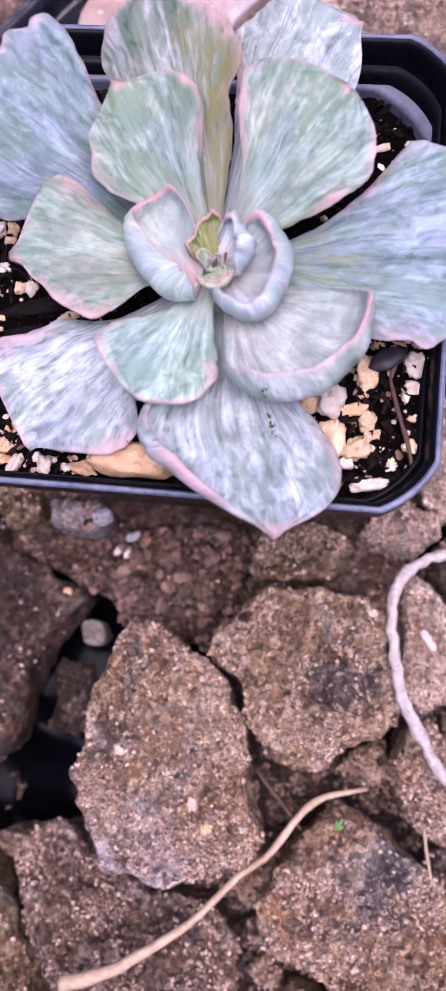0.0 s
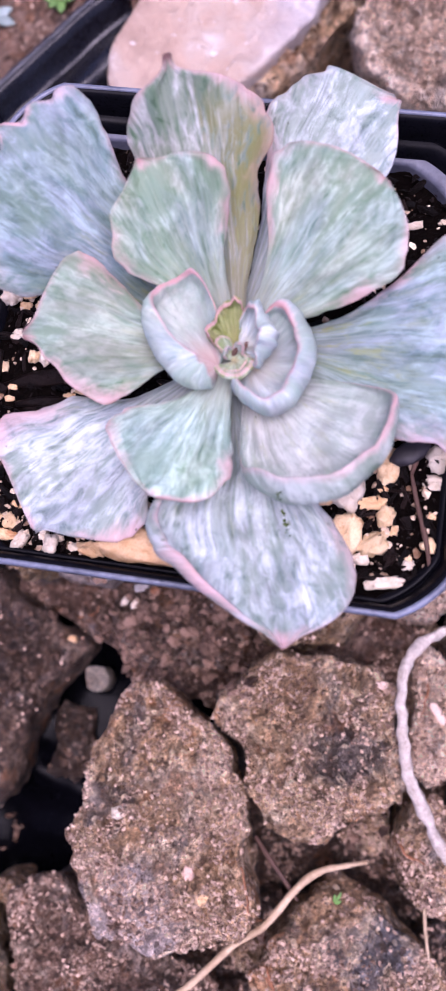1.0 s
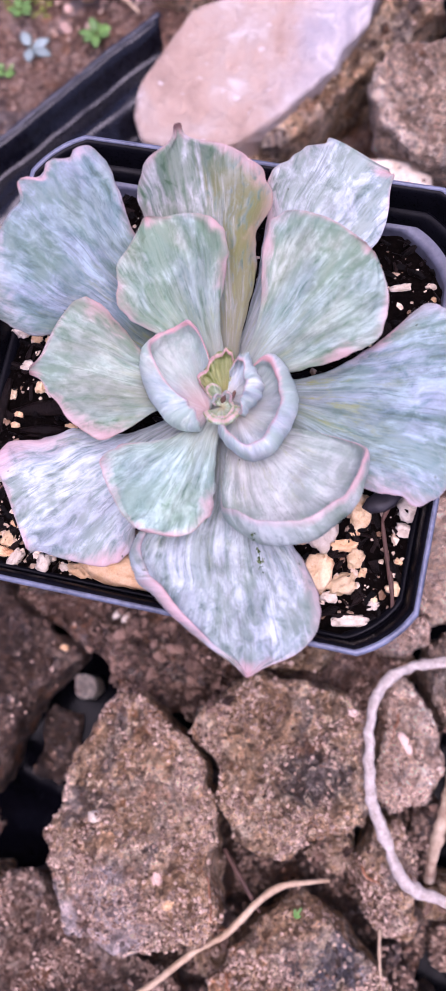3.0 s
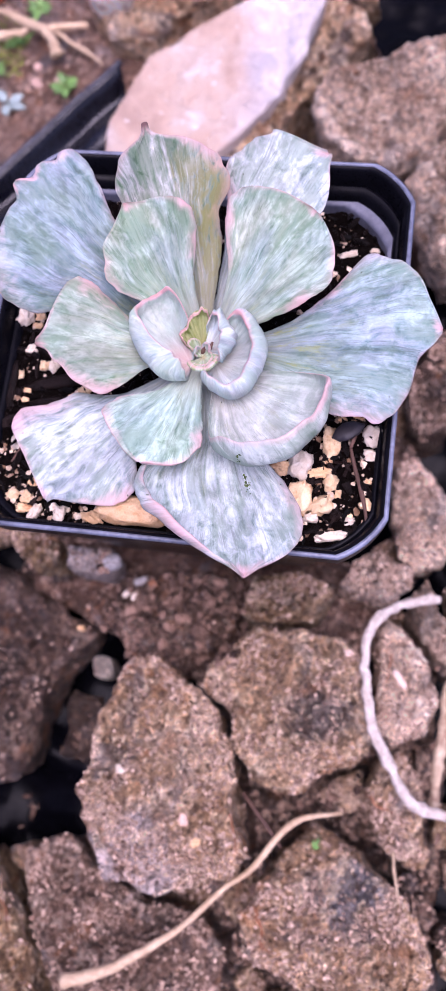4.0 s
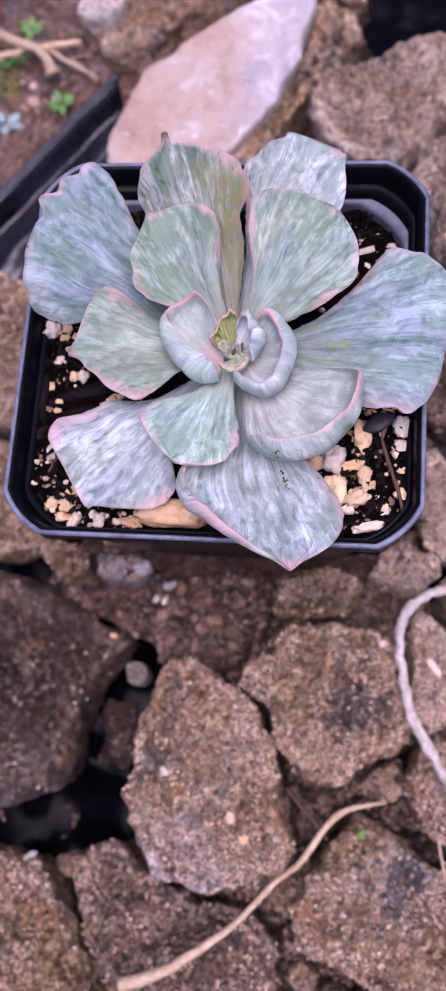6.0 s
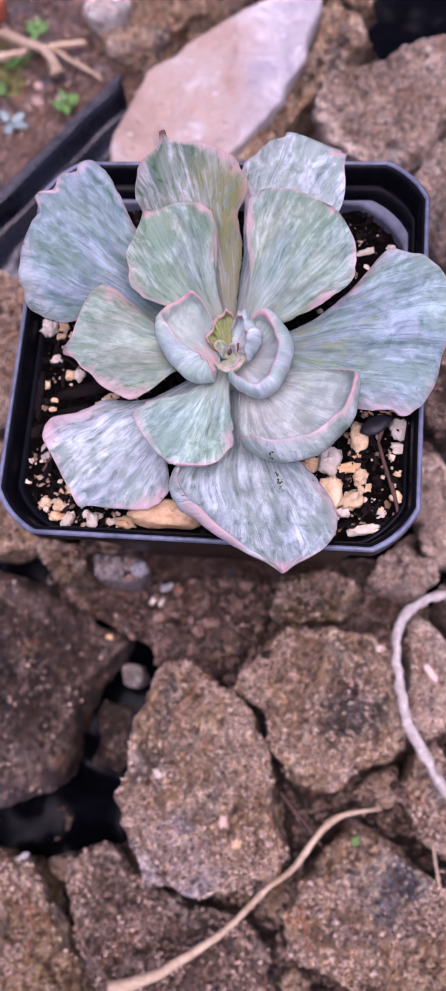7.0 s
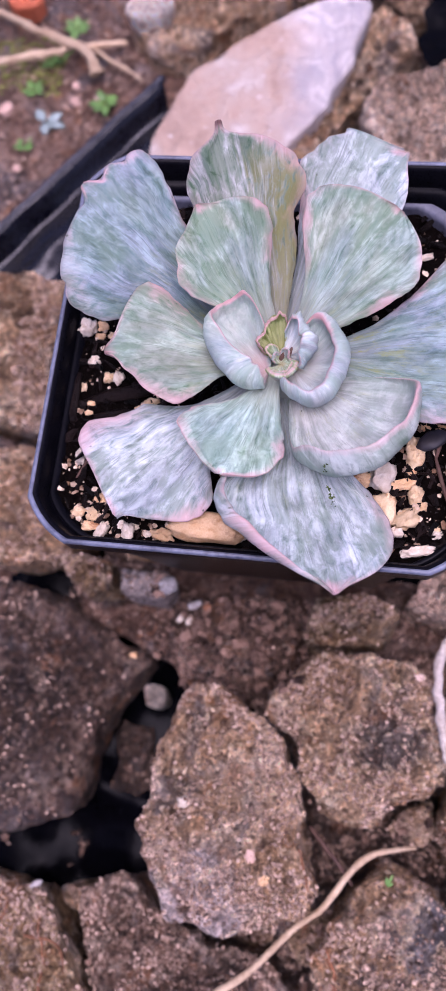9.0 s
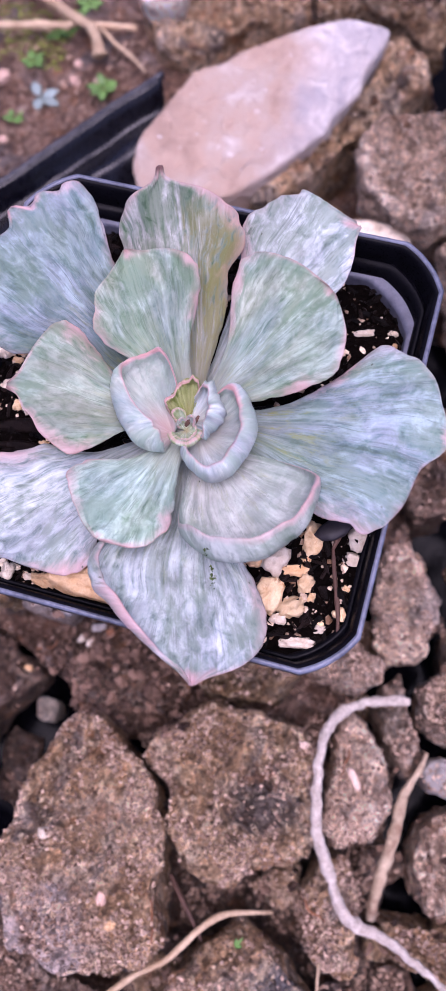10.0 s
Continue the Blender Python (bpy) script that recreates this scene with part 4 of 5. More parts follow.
stone("rock", [(0.1, -6.3), (0.8, -5.5), (1.4, -5.1), (3.3, -5.0), (4.0, -5.1), (4.6, -5.5), (4.8, -7.1), (4.8, -8.2), (4.1, -8.6), (3.6, -8.8), (2.9, -9.7), (1.9, -9.3), (1.3, -8.5), (0.9, -7.5), (0.1, -7.0)],
      0.7, "broad brown rock with a grey patch", SPOTTED, seed=3, depth=4.4)
stone("rock", [(0.8, -4.7), (1.1, -3.7), (2.0, -3.6), (3.4, -3.6), (3.5, -3.9), (3.1, -4.7), (1.9, -5.0), (0.9, -5.0)],
      0.3, "small brown rock beside the pot", OCHRE, seed=4, depth=3.4)
stone("rock", [(3.5, -3.6), (4.0, -3.0), (4.7, -2.6), (5.5, -3.0), (5.5, -3.5), (4.9, -3.9), (3.8, -3.8)],
      0.1, "small rounded brown stone at the pot", SANDY, seed=5, depth=3.4)
stone("rock", [(-3.5, -3.9), (-1.8, -3.5), (0.2, -3.6), (0.8, -5.0), (-0.1, -6.0), (-1.0, -6.3), (-2.4, -6.1), (-3.4, -5.1)],
      -1.2, "crumbly lump of dark brown earth", REDDISH, seed=6, rough=0.34, lump=0.4, pits=0.12)
stone("rock", [(-6.3, -3.2), (-5.6, -3.1), (-4.65, -3.15), (-4.6, -4.0), (-5.2, -4.35), (-6.0, -3.9)],
      0.6, "rusty brown stone in front of the pot", OCHRE, seed=7)
stone("rock", [(-4.5, -3.35), (-3.7, -3.32), (-3.05, -3.36), (-2.95, -3.9), (-3.2, -4.15), (-4.35, -4.1)],
      0.6, "pale grey block of stone", GREYROCK, seed=8, depth=3.0, lump=0.08, rough=0.08, pits=0.05)
stone("rock", [(4.8, -4.6), (5.1, -4.2), (5.6, -4.5), (6.1, -5.3), (6.6, -6.5), (6.3, -7.4), (5.5, -7.9), (5.0, -7.4), (4.9, -5.8)],
      -0.3, "brown rock under the pale root", SANDY, seed=9, depth=3.6)
stone("rock", [(4.9, -9.6), (4.9, -9.0), (5.1, -8.3), (5.8, -8.0), (6.3, -8.6), (6.6, -9.8), (6.6, -10.6), (5.9, -11.0), (5.2, -10.5)],
      -0.6, "smooth oval brown stone", seed=10, rough=0.07, lump=0.2, pits=0.02)
stone("rock", [(3.6, -9.6), (4.0, -9.0), (4.7, -8.8), (4.9, -9.6), (4.4, -10.0)],
      -2.0, "small grey stone wedged in a gap", seed=11, rough=0.06)
stone("rock", [(1.8, -13.1), (2.5, -11.2), (3.5, -10.3), (4.8, -10.9), (6.2, -12.0), (7.1, -13.4), (6.6, -15.3), (4.3, -15.2), (2.9, -14.3), (2.0, -13.9)],
      -0.3, "big flat brown rock with rusty patches", RUSTY, seed=12)
stone("rock", [(-4.9, -12.6), (-4.6, -12.0), (-4.0, -11.6), (-3.2, -11.6), (-2.7, -12.2), (-1.6, -12.8), (-0.6, -13.2), (0.7, -13.1), (1.4, -14.0), (1.5, -15.4), (-0.7, -16.7), (-2.8, -16.6), (-3.6, -15.1)],
      -1.2, "broad low brown rock under the straw", REDDISH, seed=13, lump=0.45)
stone("rock", [(-7.8, -11.9), (-5.6, -12.1), (-5.0, -13.2), (-3.8, -14.8), (-3.0, -16.5), (-7.0, -17.6)],
      -0.5, "ochre brown rock with pale lichen", OCHRE, seed=14, lump=0.4)
# dark stone whose colour also holds the dimness of its gap
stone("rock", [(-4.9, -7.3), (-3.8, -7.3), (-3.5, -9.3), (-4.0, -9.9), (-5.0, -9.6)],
      -4.0, "dark stone down in a gap, darkened further for its shade", DAMP_AND_SHADE, seed=15, depth=1.5)
stone("rock", [(5.8, -3.5), (6.2, -3.1), (6.5, -3.7), (7.1, -4.7), (6.8, -5.6), (6.3, -5.1), (5.8, -4.3)],
      -0.6, "brown stone beside the pale root", SANDY, seed=16)
stone("rock", [(6.7, -3.4), (7.4, -2.7), (8.4, -2.6), (8.7, -4.3), (7.5, -4.6), (6.9, -4.3)],
      0.2, "brown rock beside the pot", SANDY, seed=17, depth=3.8)
stone("rock", [(5.0, -1.6), (4.9, 0.4), (5.6, 0.8), (6.2, 0.0), (6.6, -0.7), (6.6, -2.5), (5.8, -3.0), (5.2, -2.5)],
      -0.5, "rough brown rock beside the pot", SANDY, seed=18, depth=3.8)
stone("rock", [(7.6, -8.0), (7.6, -6.8), (8.7, -5.9), (9.9, -6.8), (9.7, -8.9), (8.3, -8.9)],
      -1.4, "brown rock at the edge of the heap", SANDY, seed=19)
stone("rock", [(7.1, -9.4), (8.1, -9.4), (9.5, -9.6), (9.4, -10.7), (7.7, -10.5)],
      -1.8, "low brown stone beside a dry stem", seed=20)
stone("rock", [(5.1, 3.6), (5.6, 4.0), (6.4, 3.7), (6.8, 2.9), (6.6, 2.1), (5.7, 1.5), (5.1, 1.9)],
      -1.2, "rounded grey-brown stone beside the pot", REDDISH, seed=21, rough=0.1)
# given the darker rock colour to stand in for the shaded gap here
stone("rock", [(5.2, 5.2), (6.7, 5.7), (8.0, 5.2), (7.6, 4.0), (5.9, 4.2)],
      -1.8, "brown stone behind the pot, darkened for gap shade", REDDISH, seed=22)
stone("rock", [(4.5, 9.4), (5.1, 10.9), (6.8, 11.6), (8.6, 9.8), (8.3, 6.7), (5.8, 6.5), (4.9, 8.0)],
      0.7, "beige rock behind the pot", SANDY, seed=23, depth=4.0, rough=0.42, lump=0.5)
stone("rock", [(1.0, 13.2), (1.5, 13.7), (3.0, 14.3), (4.0, 15.0), (5.9, 15.4), (6.8, 14.8), (6.4, 13.2), (5.3, 11.9), (4.9, 10.8), (4.1, 10.3), (3.0, 10.4), (1.4, 11.3)],
      0.0, "pale brown broken rock", SANDY, seed=24, depth=4.0, rough=0.42, lump=0.5)
stone("rock", [(1.0, 17.9), (1.4, 18.3), (2.2, 17.8), (3.0, 17.1), (2.9, 16.5), (2.1, 15.3), (0.8, 13.7), (-0.2, 12.0), (-1.3, 10.7), (-2.3, 10.4), (-1.0, 12.4), (0.4, 14.4), (1.2, 16.2)],
      -1.3, "crumbly brown rock against the flat stone", ROCK, seed=25, rough=0.42, lump=0.5)
stone("rock", [(-2.6, 21.3), (2.0, 22.7), (3.4, 19.2), (3.3, 17.9), (2.3, 18.3), (1.4, 19.1), (-0.2, 19.4), (-1.7, 18.8)],
      -1.9, "brown rock at the back of the heap", seed=26)
stone("rock", [(-8.0, 17.9), (-7.4, 19.6), (-5.2, 20.6), (-2.3, 21.4), (-2.0, 19.0), (-3.6, 17.8), (-5.5, 16.2), (-6.9, 16.1), (-7.5, 16.8)],
      -1.9, "grey-brown rock at the edge of the soil", seed=27, lump=0.5)
stone("rock", [(-12.1, 6.3), (-8.9, 6.3), (-7.4, 6.0), (-6.4, 4.1), (-6.2, 1.6), (-7.2, 0.6), (-10.3, 1.0)],
      0.0, "brown rock next to the pot", seed=28, depth=4.0)
stone("rock", [(-10.4, 0.6), (-7.4, 0.2), (-6.2, -0.4), (-6.0, -2.4), (-6.6, -3.3), (-9.2, -3.4)],
      -0.4, "low brown rock next to the pot", seed=29, depth=3.6)

earth_bank = stone("earth_bank", [(-7.0, -2.6), (4.6, -2.6), (5.4, -4.4), (4.4, -6.2), (1.0, -6.9), (-2.2, -6.7), (-3.4, -5.6), (-6.0, -4.6)], -1.75, "bank of brown earth under the rocks and pot", SOIL, "earth", "", seed=45, rough=0.3, lump=0.3, pits=0.12, depth=3.0)
tagged(earth_bank, "bank of brown earth under the rocks and pot", "earth", kind="stuff")
# earth takes the dark rock colour to paint the shade between the rocks
earth_fill = stone("earth_bank", [(-3.2, -12.4), (-2.2, -11.6), (0.6, -9.4), (-0.2, -6.6), (2.0, -4.4), (7.0, -4.2), (7.6, -10.8), (7.4, -16.4), (-3.0, -17.4)], -3.8, "earth packed between the rocks, darkened for gap shade", DAMP_AND_SHADE, "earth", "", seed=46, rough=0.4, lump=0.5, pits=0.15, depth=2.6)
tagged(earth_fill, "earth packed between the rocks, darkened for gap shade", "earth", kind="stuff")
stone("flat_stone", [(-6.0, 10.7), (-6.1, 11.8), (-5.0, 14.7), (-4.1, 15.3), (-3.2, 16.2), (-1.4, 17.4), (-0.2, 18.0), (1.3, 17.8), (1.1, 16.7), (0.8, 16.0), (0.85, 15.1), (0.2, 14.0), (0.1, 13.3), (-0.8, 12.1), (-1.5, 11.2), (-2.3, 10.4), (-3.5, 9.5), (-5.6, 9.9)],
      -0.8, "smooth flat pinkish-white stone behind the pot", FLAT, "stone", "", seed=40, rough=0.05, lump=0.1, pits=0.02, soft=0.2)
stone("pale_stone", [(-7.9, 17.6), (-7.4, 17.2), (-6.7, 17.2), (-6.2, 17.5), (-6.0, 18.0), (-6.3, 18.8), (-7.5, 18.9)], -1.0, "pale bluish-white stone lying on a rock", PALEROCK, "stone", "", seed=43, rough=0.06, lump=0.12, depth=1.6, n=60, rings=12)
stone("red_stone", [(-12.9, 18.8), (-12.5, 18.5), (-11.7, 18.6), (-11.4, 19.0), (-11.8, 19.5), (-12.6, 19.4)], -2.0, "orange-red fragment of fired clay on the soil", TERRACOTTA, "shard", "", seed=44, rough=0.03, lump=0.05, depth=1.2, n=48, rings=10)
stone("pale_stone", [(1.0, 10.3), (1.6, 10.8), (3.0, 10.9), (3.7, 10.4), (3.3, 9.8), (1.8, 9.8)], -1.2, "smooth white oval stone behind the pot", WHITE, "stone", "", seed=41, rough=0.02, lump=0.05, depth=2.4, n=48, rings=8)
stone("grey_stone", [(7.3, -5.5), (7.4, -5.0), (8.1, -4.8), (8.5, -5.2), (8.3, -5.9), (7.6, -5.9)], -1.2, "bluish grey rounded stone", GREYSTONE, "stone", "", seed=42, rough=0.05, lump=0.1, depth=2.4, n=48, rings=10)


# ---- roots and straws ----
def strand(name, points, radii, material, label, category, **k):
    verts, faces = tube_mesh(points, radii, **k)
    return tagged(mesh_object(name, verts, faces, material), label, category)


strand("root", [(6.4, -3.8, 0.5), (5.6, -4.0, 0.7), (4.95, -4.4, 0.85), (4.55, -5.0, 1.0), (4.5, -5.8, 1.0), (4.8, -7.3, 0.9), (5.2, -8.1, 0.7), (5.7, -8.9, 0.5), (6.2, -9.4, 0.3), (7.2, -9.6, 0.1), (8.1, -10.0, 0), (9.2, -10.5, -0.4)],
       [0.13, 0.14, 0.13, 0.15, 0.12, 0.14, 0.15, 0.13, 0.15, 0.13, 0.1, 0.08], ROOT, "pale curved dry root lying over the rocks", "root", rough=0.6, n=16, steps=14)
strand("dry_stem", [(7.3, -4.9, -0.8), (7.15, -5.5, -0.7), (6.9, -6.3, -0.7), (6.9, -7.3, -0.7), (6.8, -8.3, -0.8), (6.8, -9.4, -1.0)], [0.05, 0.09, 0.14, 0.16, 0.18, 0.12], DRYSTEM, "thick grey-brown dry stem between rocks", "stem", rough=0.45, n=12)
strand("straw", [(-2.7, -15.1, 0.1), (-1.5, -14.6, 0.2), (-0.2, -13.7, 0.2), (0.5, -13.1, 0.1), (1.3, -12.2, -0.1), (2.0, -11.6, 0), (2.6, -10.7, 0), (3.1, -10.2, -0.1), (3.7, -10.0, -0.3), (4.3, -9.9, -0.8)],
       [0.2, 0.14, 0.105, 0.09, 0.085, 0.085, 0.095, 0.09, 0.07, 0.045], STRAW, "bent dry straw lying over the rocks", "straw", rough=0.25, n=12)


# ---- black film ----
def black_film():
    """A crumpled sheet with a turned-up edge that runs along the soil."""
    na, nb = 70, 40
    a0, a1 = Vector((-5.9, 14.4, 0)), Vector((-14.5, 3.4, 0))
    b0, b1 = Vector((-4.6, 8.8, 0)), Vector((-8.2, 4.4, 0))
    verts, faces = [], []
    for j in range(nb + 1):
        v = j / nb
        for i in range(na + 1):
            u = i / na
            p = (a0.lerp(a1, u)).lerp(b0.lerp(b1, u), v)
            z = -0.9 + 0.15 * math.sin(min(1, v / 0.07) * math.pi) - 1.0 * min(1, max(0, v - 0.06) / 0.5) ** 0.7
            z += 0.45 * math.exp(-((v - 0.36 - 0.1 * u) / 0.10) ** 2) + 0.5 * math.exp(-((v - 0.72 + 0.16 * u) / 0.12) ** 2) - 0.35 * math.exp(-((v - 0.14) / 0.06) ** 2)
            z += 0.22 * fractal((u * 2, v * 4, 0), 0.7, 21, 2) * min(1, v * 5) + 0.03 * fractal((p.x, p.y, 0), 0.6, 22, 2)
            verts.append((p.x + 0.1 * fractal((u * 8, v, 2), 1, 23, 2), p.y, z))
    for j in range(nb):
        for i in range(na):
            a = j * (na + 1) + i
            faces.append((a, a + na + 1, a + na + 2, a + 1))
    ob = mesh_object("plastic_sheet", verts, faces, SHEET)
    mod = ob.modifiers.new("thickness", "SOLIDIFY")
    mod.thickness, mod.offset = 0.0006, 0
    hem = [verts[i] for i in range(0, na + 1, 5)]
    mesh_object("hem", *tube_mesh([(x, y, z + 0.02) for x, y, z in hem], [0.13] * len(hem), 10, 3, 0.3), HEM, ob, label="scuffed rounded edge, soft highlight in its colour")
    return tagged(ob, "crumpled black plastic sheet with a raised edge", "plastic sheet")


black_film()


# ---- pebbles and litter in the pot ----
def pebble(x, y, a, b, turn, material, label, group, tree, sink=0.3, rough=0.42, name="pebble", height=None):
    """A pebble that lies on the surface under it."""
    if tree is SOIL_TREE:
        inside = max(1.0, (abs(x) + abs(y)) / 7.25, abs(y) / 4.0, abs(x) / 4.05)
        x, y = x / inside, y / inside
    h = height or min(a, b) * 0.8
    z = drop_on(tree, x, y, 0) + h * (0.5 - sink)
    verts, faces = pebble_mesh((a, b, h), x * 3.1 + y * 1.7, rough)
    c, s = math.cos(radians(turn)), math.sin(radians(turn))
    verts = [(x + c * p[0] - s * p[1], y + s * p[0] + c * p[1], z + p[2]) for p in verts]
    return tagged(mesh_object(name, verts, faces, material), label, "pebble", group)


for x, y, a, b, turn in [
        (4.24, -1.67, 0.40, 0.43, 0), (4.20, -2.10, 0.35, 0.27, 0), (2.57, -2.41, 0.46, 0.59, -20), (2.92, -3.53, 0.29, 0.21, 0), (3.57, -4.10, 0.62, 0.21, 12), (3.99, -3.76, 0.20, 0.16, 0),
        (3.15, 2.85, 0.35, 0.16, 15), (-4.05, 0.52, 0.35, 0.35, 0), (-3.83, -0.22, 0.27, 0.24, 0), (-2.51, -4.02, 0.23, 0.32, 0), (-3.11, -4.05, 0.21, 0.35, -25), (-2.12, -4.02, 0.17, 0.13, 0),
        (-2.41, -3.87, 0.21, 0.12, 0), (-2.67, -3.85, 0.15, 0.16, 0), (3.72, 3.00, 0.20, 0.11, 0), (-3.20, -0.60, 0.20, 0.27, -15), (-3.77, -2.43, 0.19, 0.32, 0), (-0.20, -3.85, 0.35, 0.29, 0)]:
    pebble(x, y, a * 1.05, b * 1.05, turn, WHITE, "white porous pebble on the potting mix", "pebbles in the pot", SOIL_TREE)
for x, y, a, b, turn in [
        (3.22, -1.86, 0.37, 0.62, 0), (2.63, -3.14, 0.46, 0.75, -15), (3.10, -3.25, 0.56, 0.35, 40), (3.27, -2.75, 0.29, 0.35, 0), (3.44, -2.96, 0.13, 0.16, 0), (4.15, -3.23, 0.27, 0.21, -30),
        (4.2, -3.25, 0.12, 0.20, 0), (3.74, -3.44, 0.13, 0.16, 0), (-3.31, -3.67, 0.24, 0.27, 0), (-2.41, -1.11, 0.35, 0.19, 0), (-2.64, -1.27, 0.24, 0.11, 0), (-3.76, -3.80, 0.24, 0.19, 0),
        (-3.98, -0.85, 0.16, 0.20, 0), (-3.42, -0.61, 0.21, 0.21, 0), (-3.49, 0.40, 0.16, 0.16, 0), (4.15, -1.26, 0.19, 0.12, 0)]:
    pebble(x, y, a * 1.05, b * 1.05, turn, PUMICE, "cream porous pebble on the potting mix", "pebbles in the pot", SOIL_TREE)
for x, y, a, b, turn in [
        (2.95, -2.55, 0.54, 0.24, 15), (3.77, -4.15, 0.29, 0.11, 0), (2.23, -2.49, 0.43, 0.29, 0), (-1.79, -4.02, 0.48, 0.29, -15), (-3.45, -4.1, 0.35, 0.17, 0), (-3.73, 0.59, 0.21, 0.21, 0),
        (-3.75, 0.35, 0.21, 0.13, 0), (-3.73, -1.23, 0.17, 0.11, 0), (-3.73, -1.46, 0.16, 0.11, 0), (-3.16, -3.34, 0.23, 0.19, 0), (3.15, -2.26, 0.19, 0.11, 0), (3.82, 2.75, 0.11, 0.11, 0),
        (3.67, -1.27, 0.27, 0.13, 0), (3.39, -1.28, 0.19, 0.16, 0), (4.15, -2.70, 0.13, 0.13, 0)]:
    pebble(x, y, a * 1.05, b * 1.05, turn, TAN, "tan pebble on the potting mix", "pebbles in the pot", SOIL_TREE)
pebble(-0.86, -3.85, 1.45, 0.6, -4, TAN, "large elongated tan pebble inside the rim", "pebbles in the pot", SOIL_TREE, -0.1, 0.24, height=0.62)


def lumps(name, spots, material, label, category, jag=0.35, flat=0.7, long_=1.0, tilt=0.5):
    """Many small angular bits joined in one mesh: each spot is x, y, z, size."""
    verts, faces = [], []
    rng = random.Random(len(spots))
    for x, y, z, size in spots:
        m = Euler((rng.uniform(-tilt, tilt), rng.uniform(-tilt, tilt), rng.uniform(0, 6.3))).to_matrix()
        k = len(verts)
        stretch = 1 + (long_ - 1) * rng.random()
        ring = [(math.cos(a) * stretch, math.sin(a) / stretch ** 0.5, 0) for a in [i * math.pi / 2.5 + rng.uniform(-0.3, 0.3) for i in range(5)]]
        for p in [(0, 0, flat), *ring, (0, 0, -flat)]:
            g = size * rng.uniform(1 - jag, 1 + jag) / 2
            verts.append(tuple(Vector((x, y, z)) + m @ (Vector(p) * g)))
        for i in range(5):
            j = (i + 1) % 5
            faces += [(k, k + 1 + i, k + 1 + j), (k + 6, k + 1 + j, k + 1 + i)]
    return tagged(mesh_object(name, verts, faces, material, smooth=False), label, category, kind="stuff")


def spread(count, box, sizes, tree, seed, sink=0.2, keep=None):
    rng = random.Random(seed)
    spots = []
    while len(spots) < count:
        x, y = rng.uniform(box[0], box[1]), rng.uniform(box[2], box[3])
        size = sizes[0] + (sizes[1] - sizes[0]) * rng.random() ** 2.5
        if keep is None or keep(x, y, rng):
            spots.append((x, y, drop_on(tree, x, y, -4) + size * (0.5 - sink) * 0.6, size))
    return spots


lumps("bark_chips", spread(2600, (-4.1, 4.1, -4.1, 4.0), (0.04, 0.26), SOIL_TREE, 5), BARK, "dark bark chips and fibres on the potting mix", "bark", 0.4, 0.35, 3.2, 0.6)
lumps("potting_grit", spread(800, (-4.1, 4.1, -4.1, 4.0), (0.03, 0.17), SOIL_TREE, 6), GRIT, "small tan and cream grit on the potting mix", "grit", 0.3, 0.8, 1.3)

lumps("potting_grit", spread(150, (-4.1, -1.6, -4.15, -2.6), (0.04, 0.17), SOIL_TREE, 16), GRIT, "tan and cream grit in a corner of the pot", "grit", 0.25, 0.8, 1.3)
lumps("potting_grit", spread(140, (2.0, 4.1, -4.15, -1.0), (0.04, 0.2), SOIL_TREE, 17), GRIT, "tan and cream grit beside the leaves", "grit", 0.25, 0.8, 1.3)


def slab(name, points, widths, thickness, material, label, category, seed=0):
    """A flat strip along a line: straw, bark or a dry leaf."""
    line = [Vector(p) for p in points]
    verts = []
    for k, (p, w) in enumerate(zip(line, widths)):
        d = (line[min(k + 1, len(line) - 1)] - line[max(k - 1, 0)]).normalized()
        side = d.cross(Vector((0, 0, 1))).normalized()
        up = side.cross(d)
        for i in range(10):
            a = 2 * math.pi * i / 10
            g = 1 + 0.15 * noise.noise(Vector((k * 0.8, i * 0.9, seed)))
            verts.append(tuple(p + side * math.cos(a) * w / 2 * g + up * math.sin(a) * thickness / 2 * g))
    return tagged(mesh_object(name, verts, bands(len(line), 10, True, True, True), material), label, category)


def on_soil(x, y, up):
    return (x, y, drop_on(SOIL_TREE, x, y, 7.7) + up)


FLAKE = simple_material("purple_grey_flake", (0.016, 0.013, 0.017), (0.04, 0.034, 0.042), 200, 0.5, 0.3, 0.0005)
slab("bark_flake", [(3.22, -1.80, 7.98), (3.32, -1.76, 8.03), (3.5, -1.67, 8.07), (3.7, -1.55, 8.07), (3.86, -1.47, 8.03)], [0.05, 0.3, 0.4, 0.34, 0.05], 0.1, FLAKE, "dark purple-grey dry leaf flake on pebbles", "bark", 1)
slab("bark_strip", [on_soil(-4.08, -0.55, 0.05), on_soil(-4.12, -0.9, 0.06), on_soil(-4.12, -1.3, 0.06), on_soil(-4.05, -1.7, 0.04)], [0.1, 0.24, 0.26, 0.12], 0.14, BARK, "dark strip of bark along the pot wall", "bark", 2)
slab("bark_strip", [on_soil(-3.9, -1.2, 0.05), on_soil(-3.4, -1.05, 0.07), on_soil(-2.9, -0.95, 0.07), on_soil(-2.4, -0.85, 0.05)], [0.12, 0.3, 0.34, 0.2], 0.14, BARK, "dark strip of bark on the potting mix", "bark", 3)
slab("bark_strip", [on_soil(-3.6, -1.55, 0.05), on_soil(-3.1, -1.45, 0.06), on_soil(-2.6, -1.35, 0.06)], [0.1, 0.22, 0.14], 0.12, BARK, "thin dark strip of bark on the potting mix", "bark", 4)
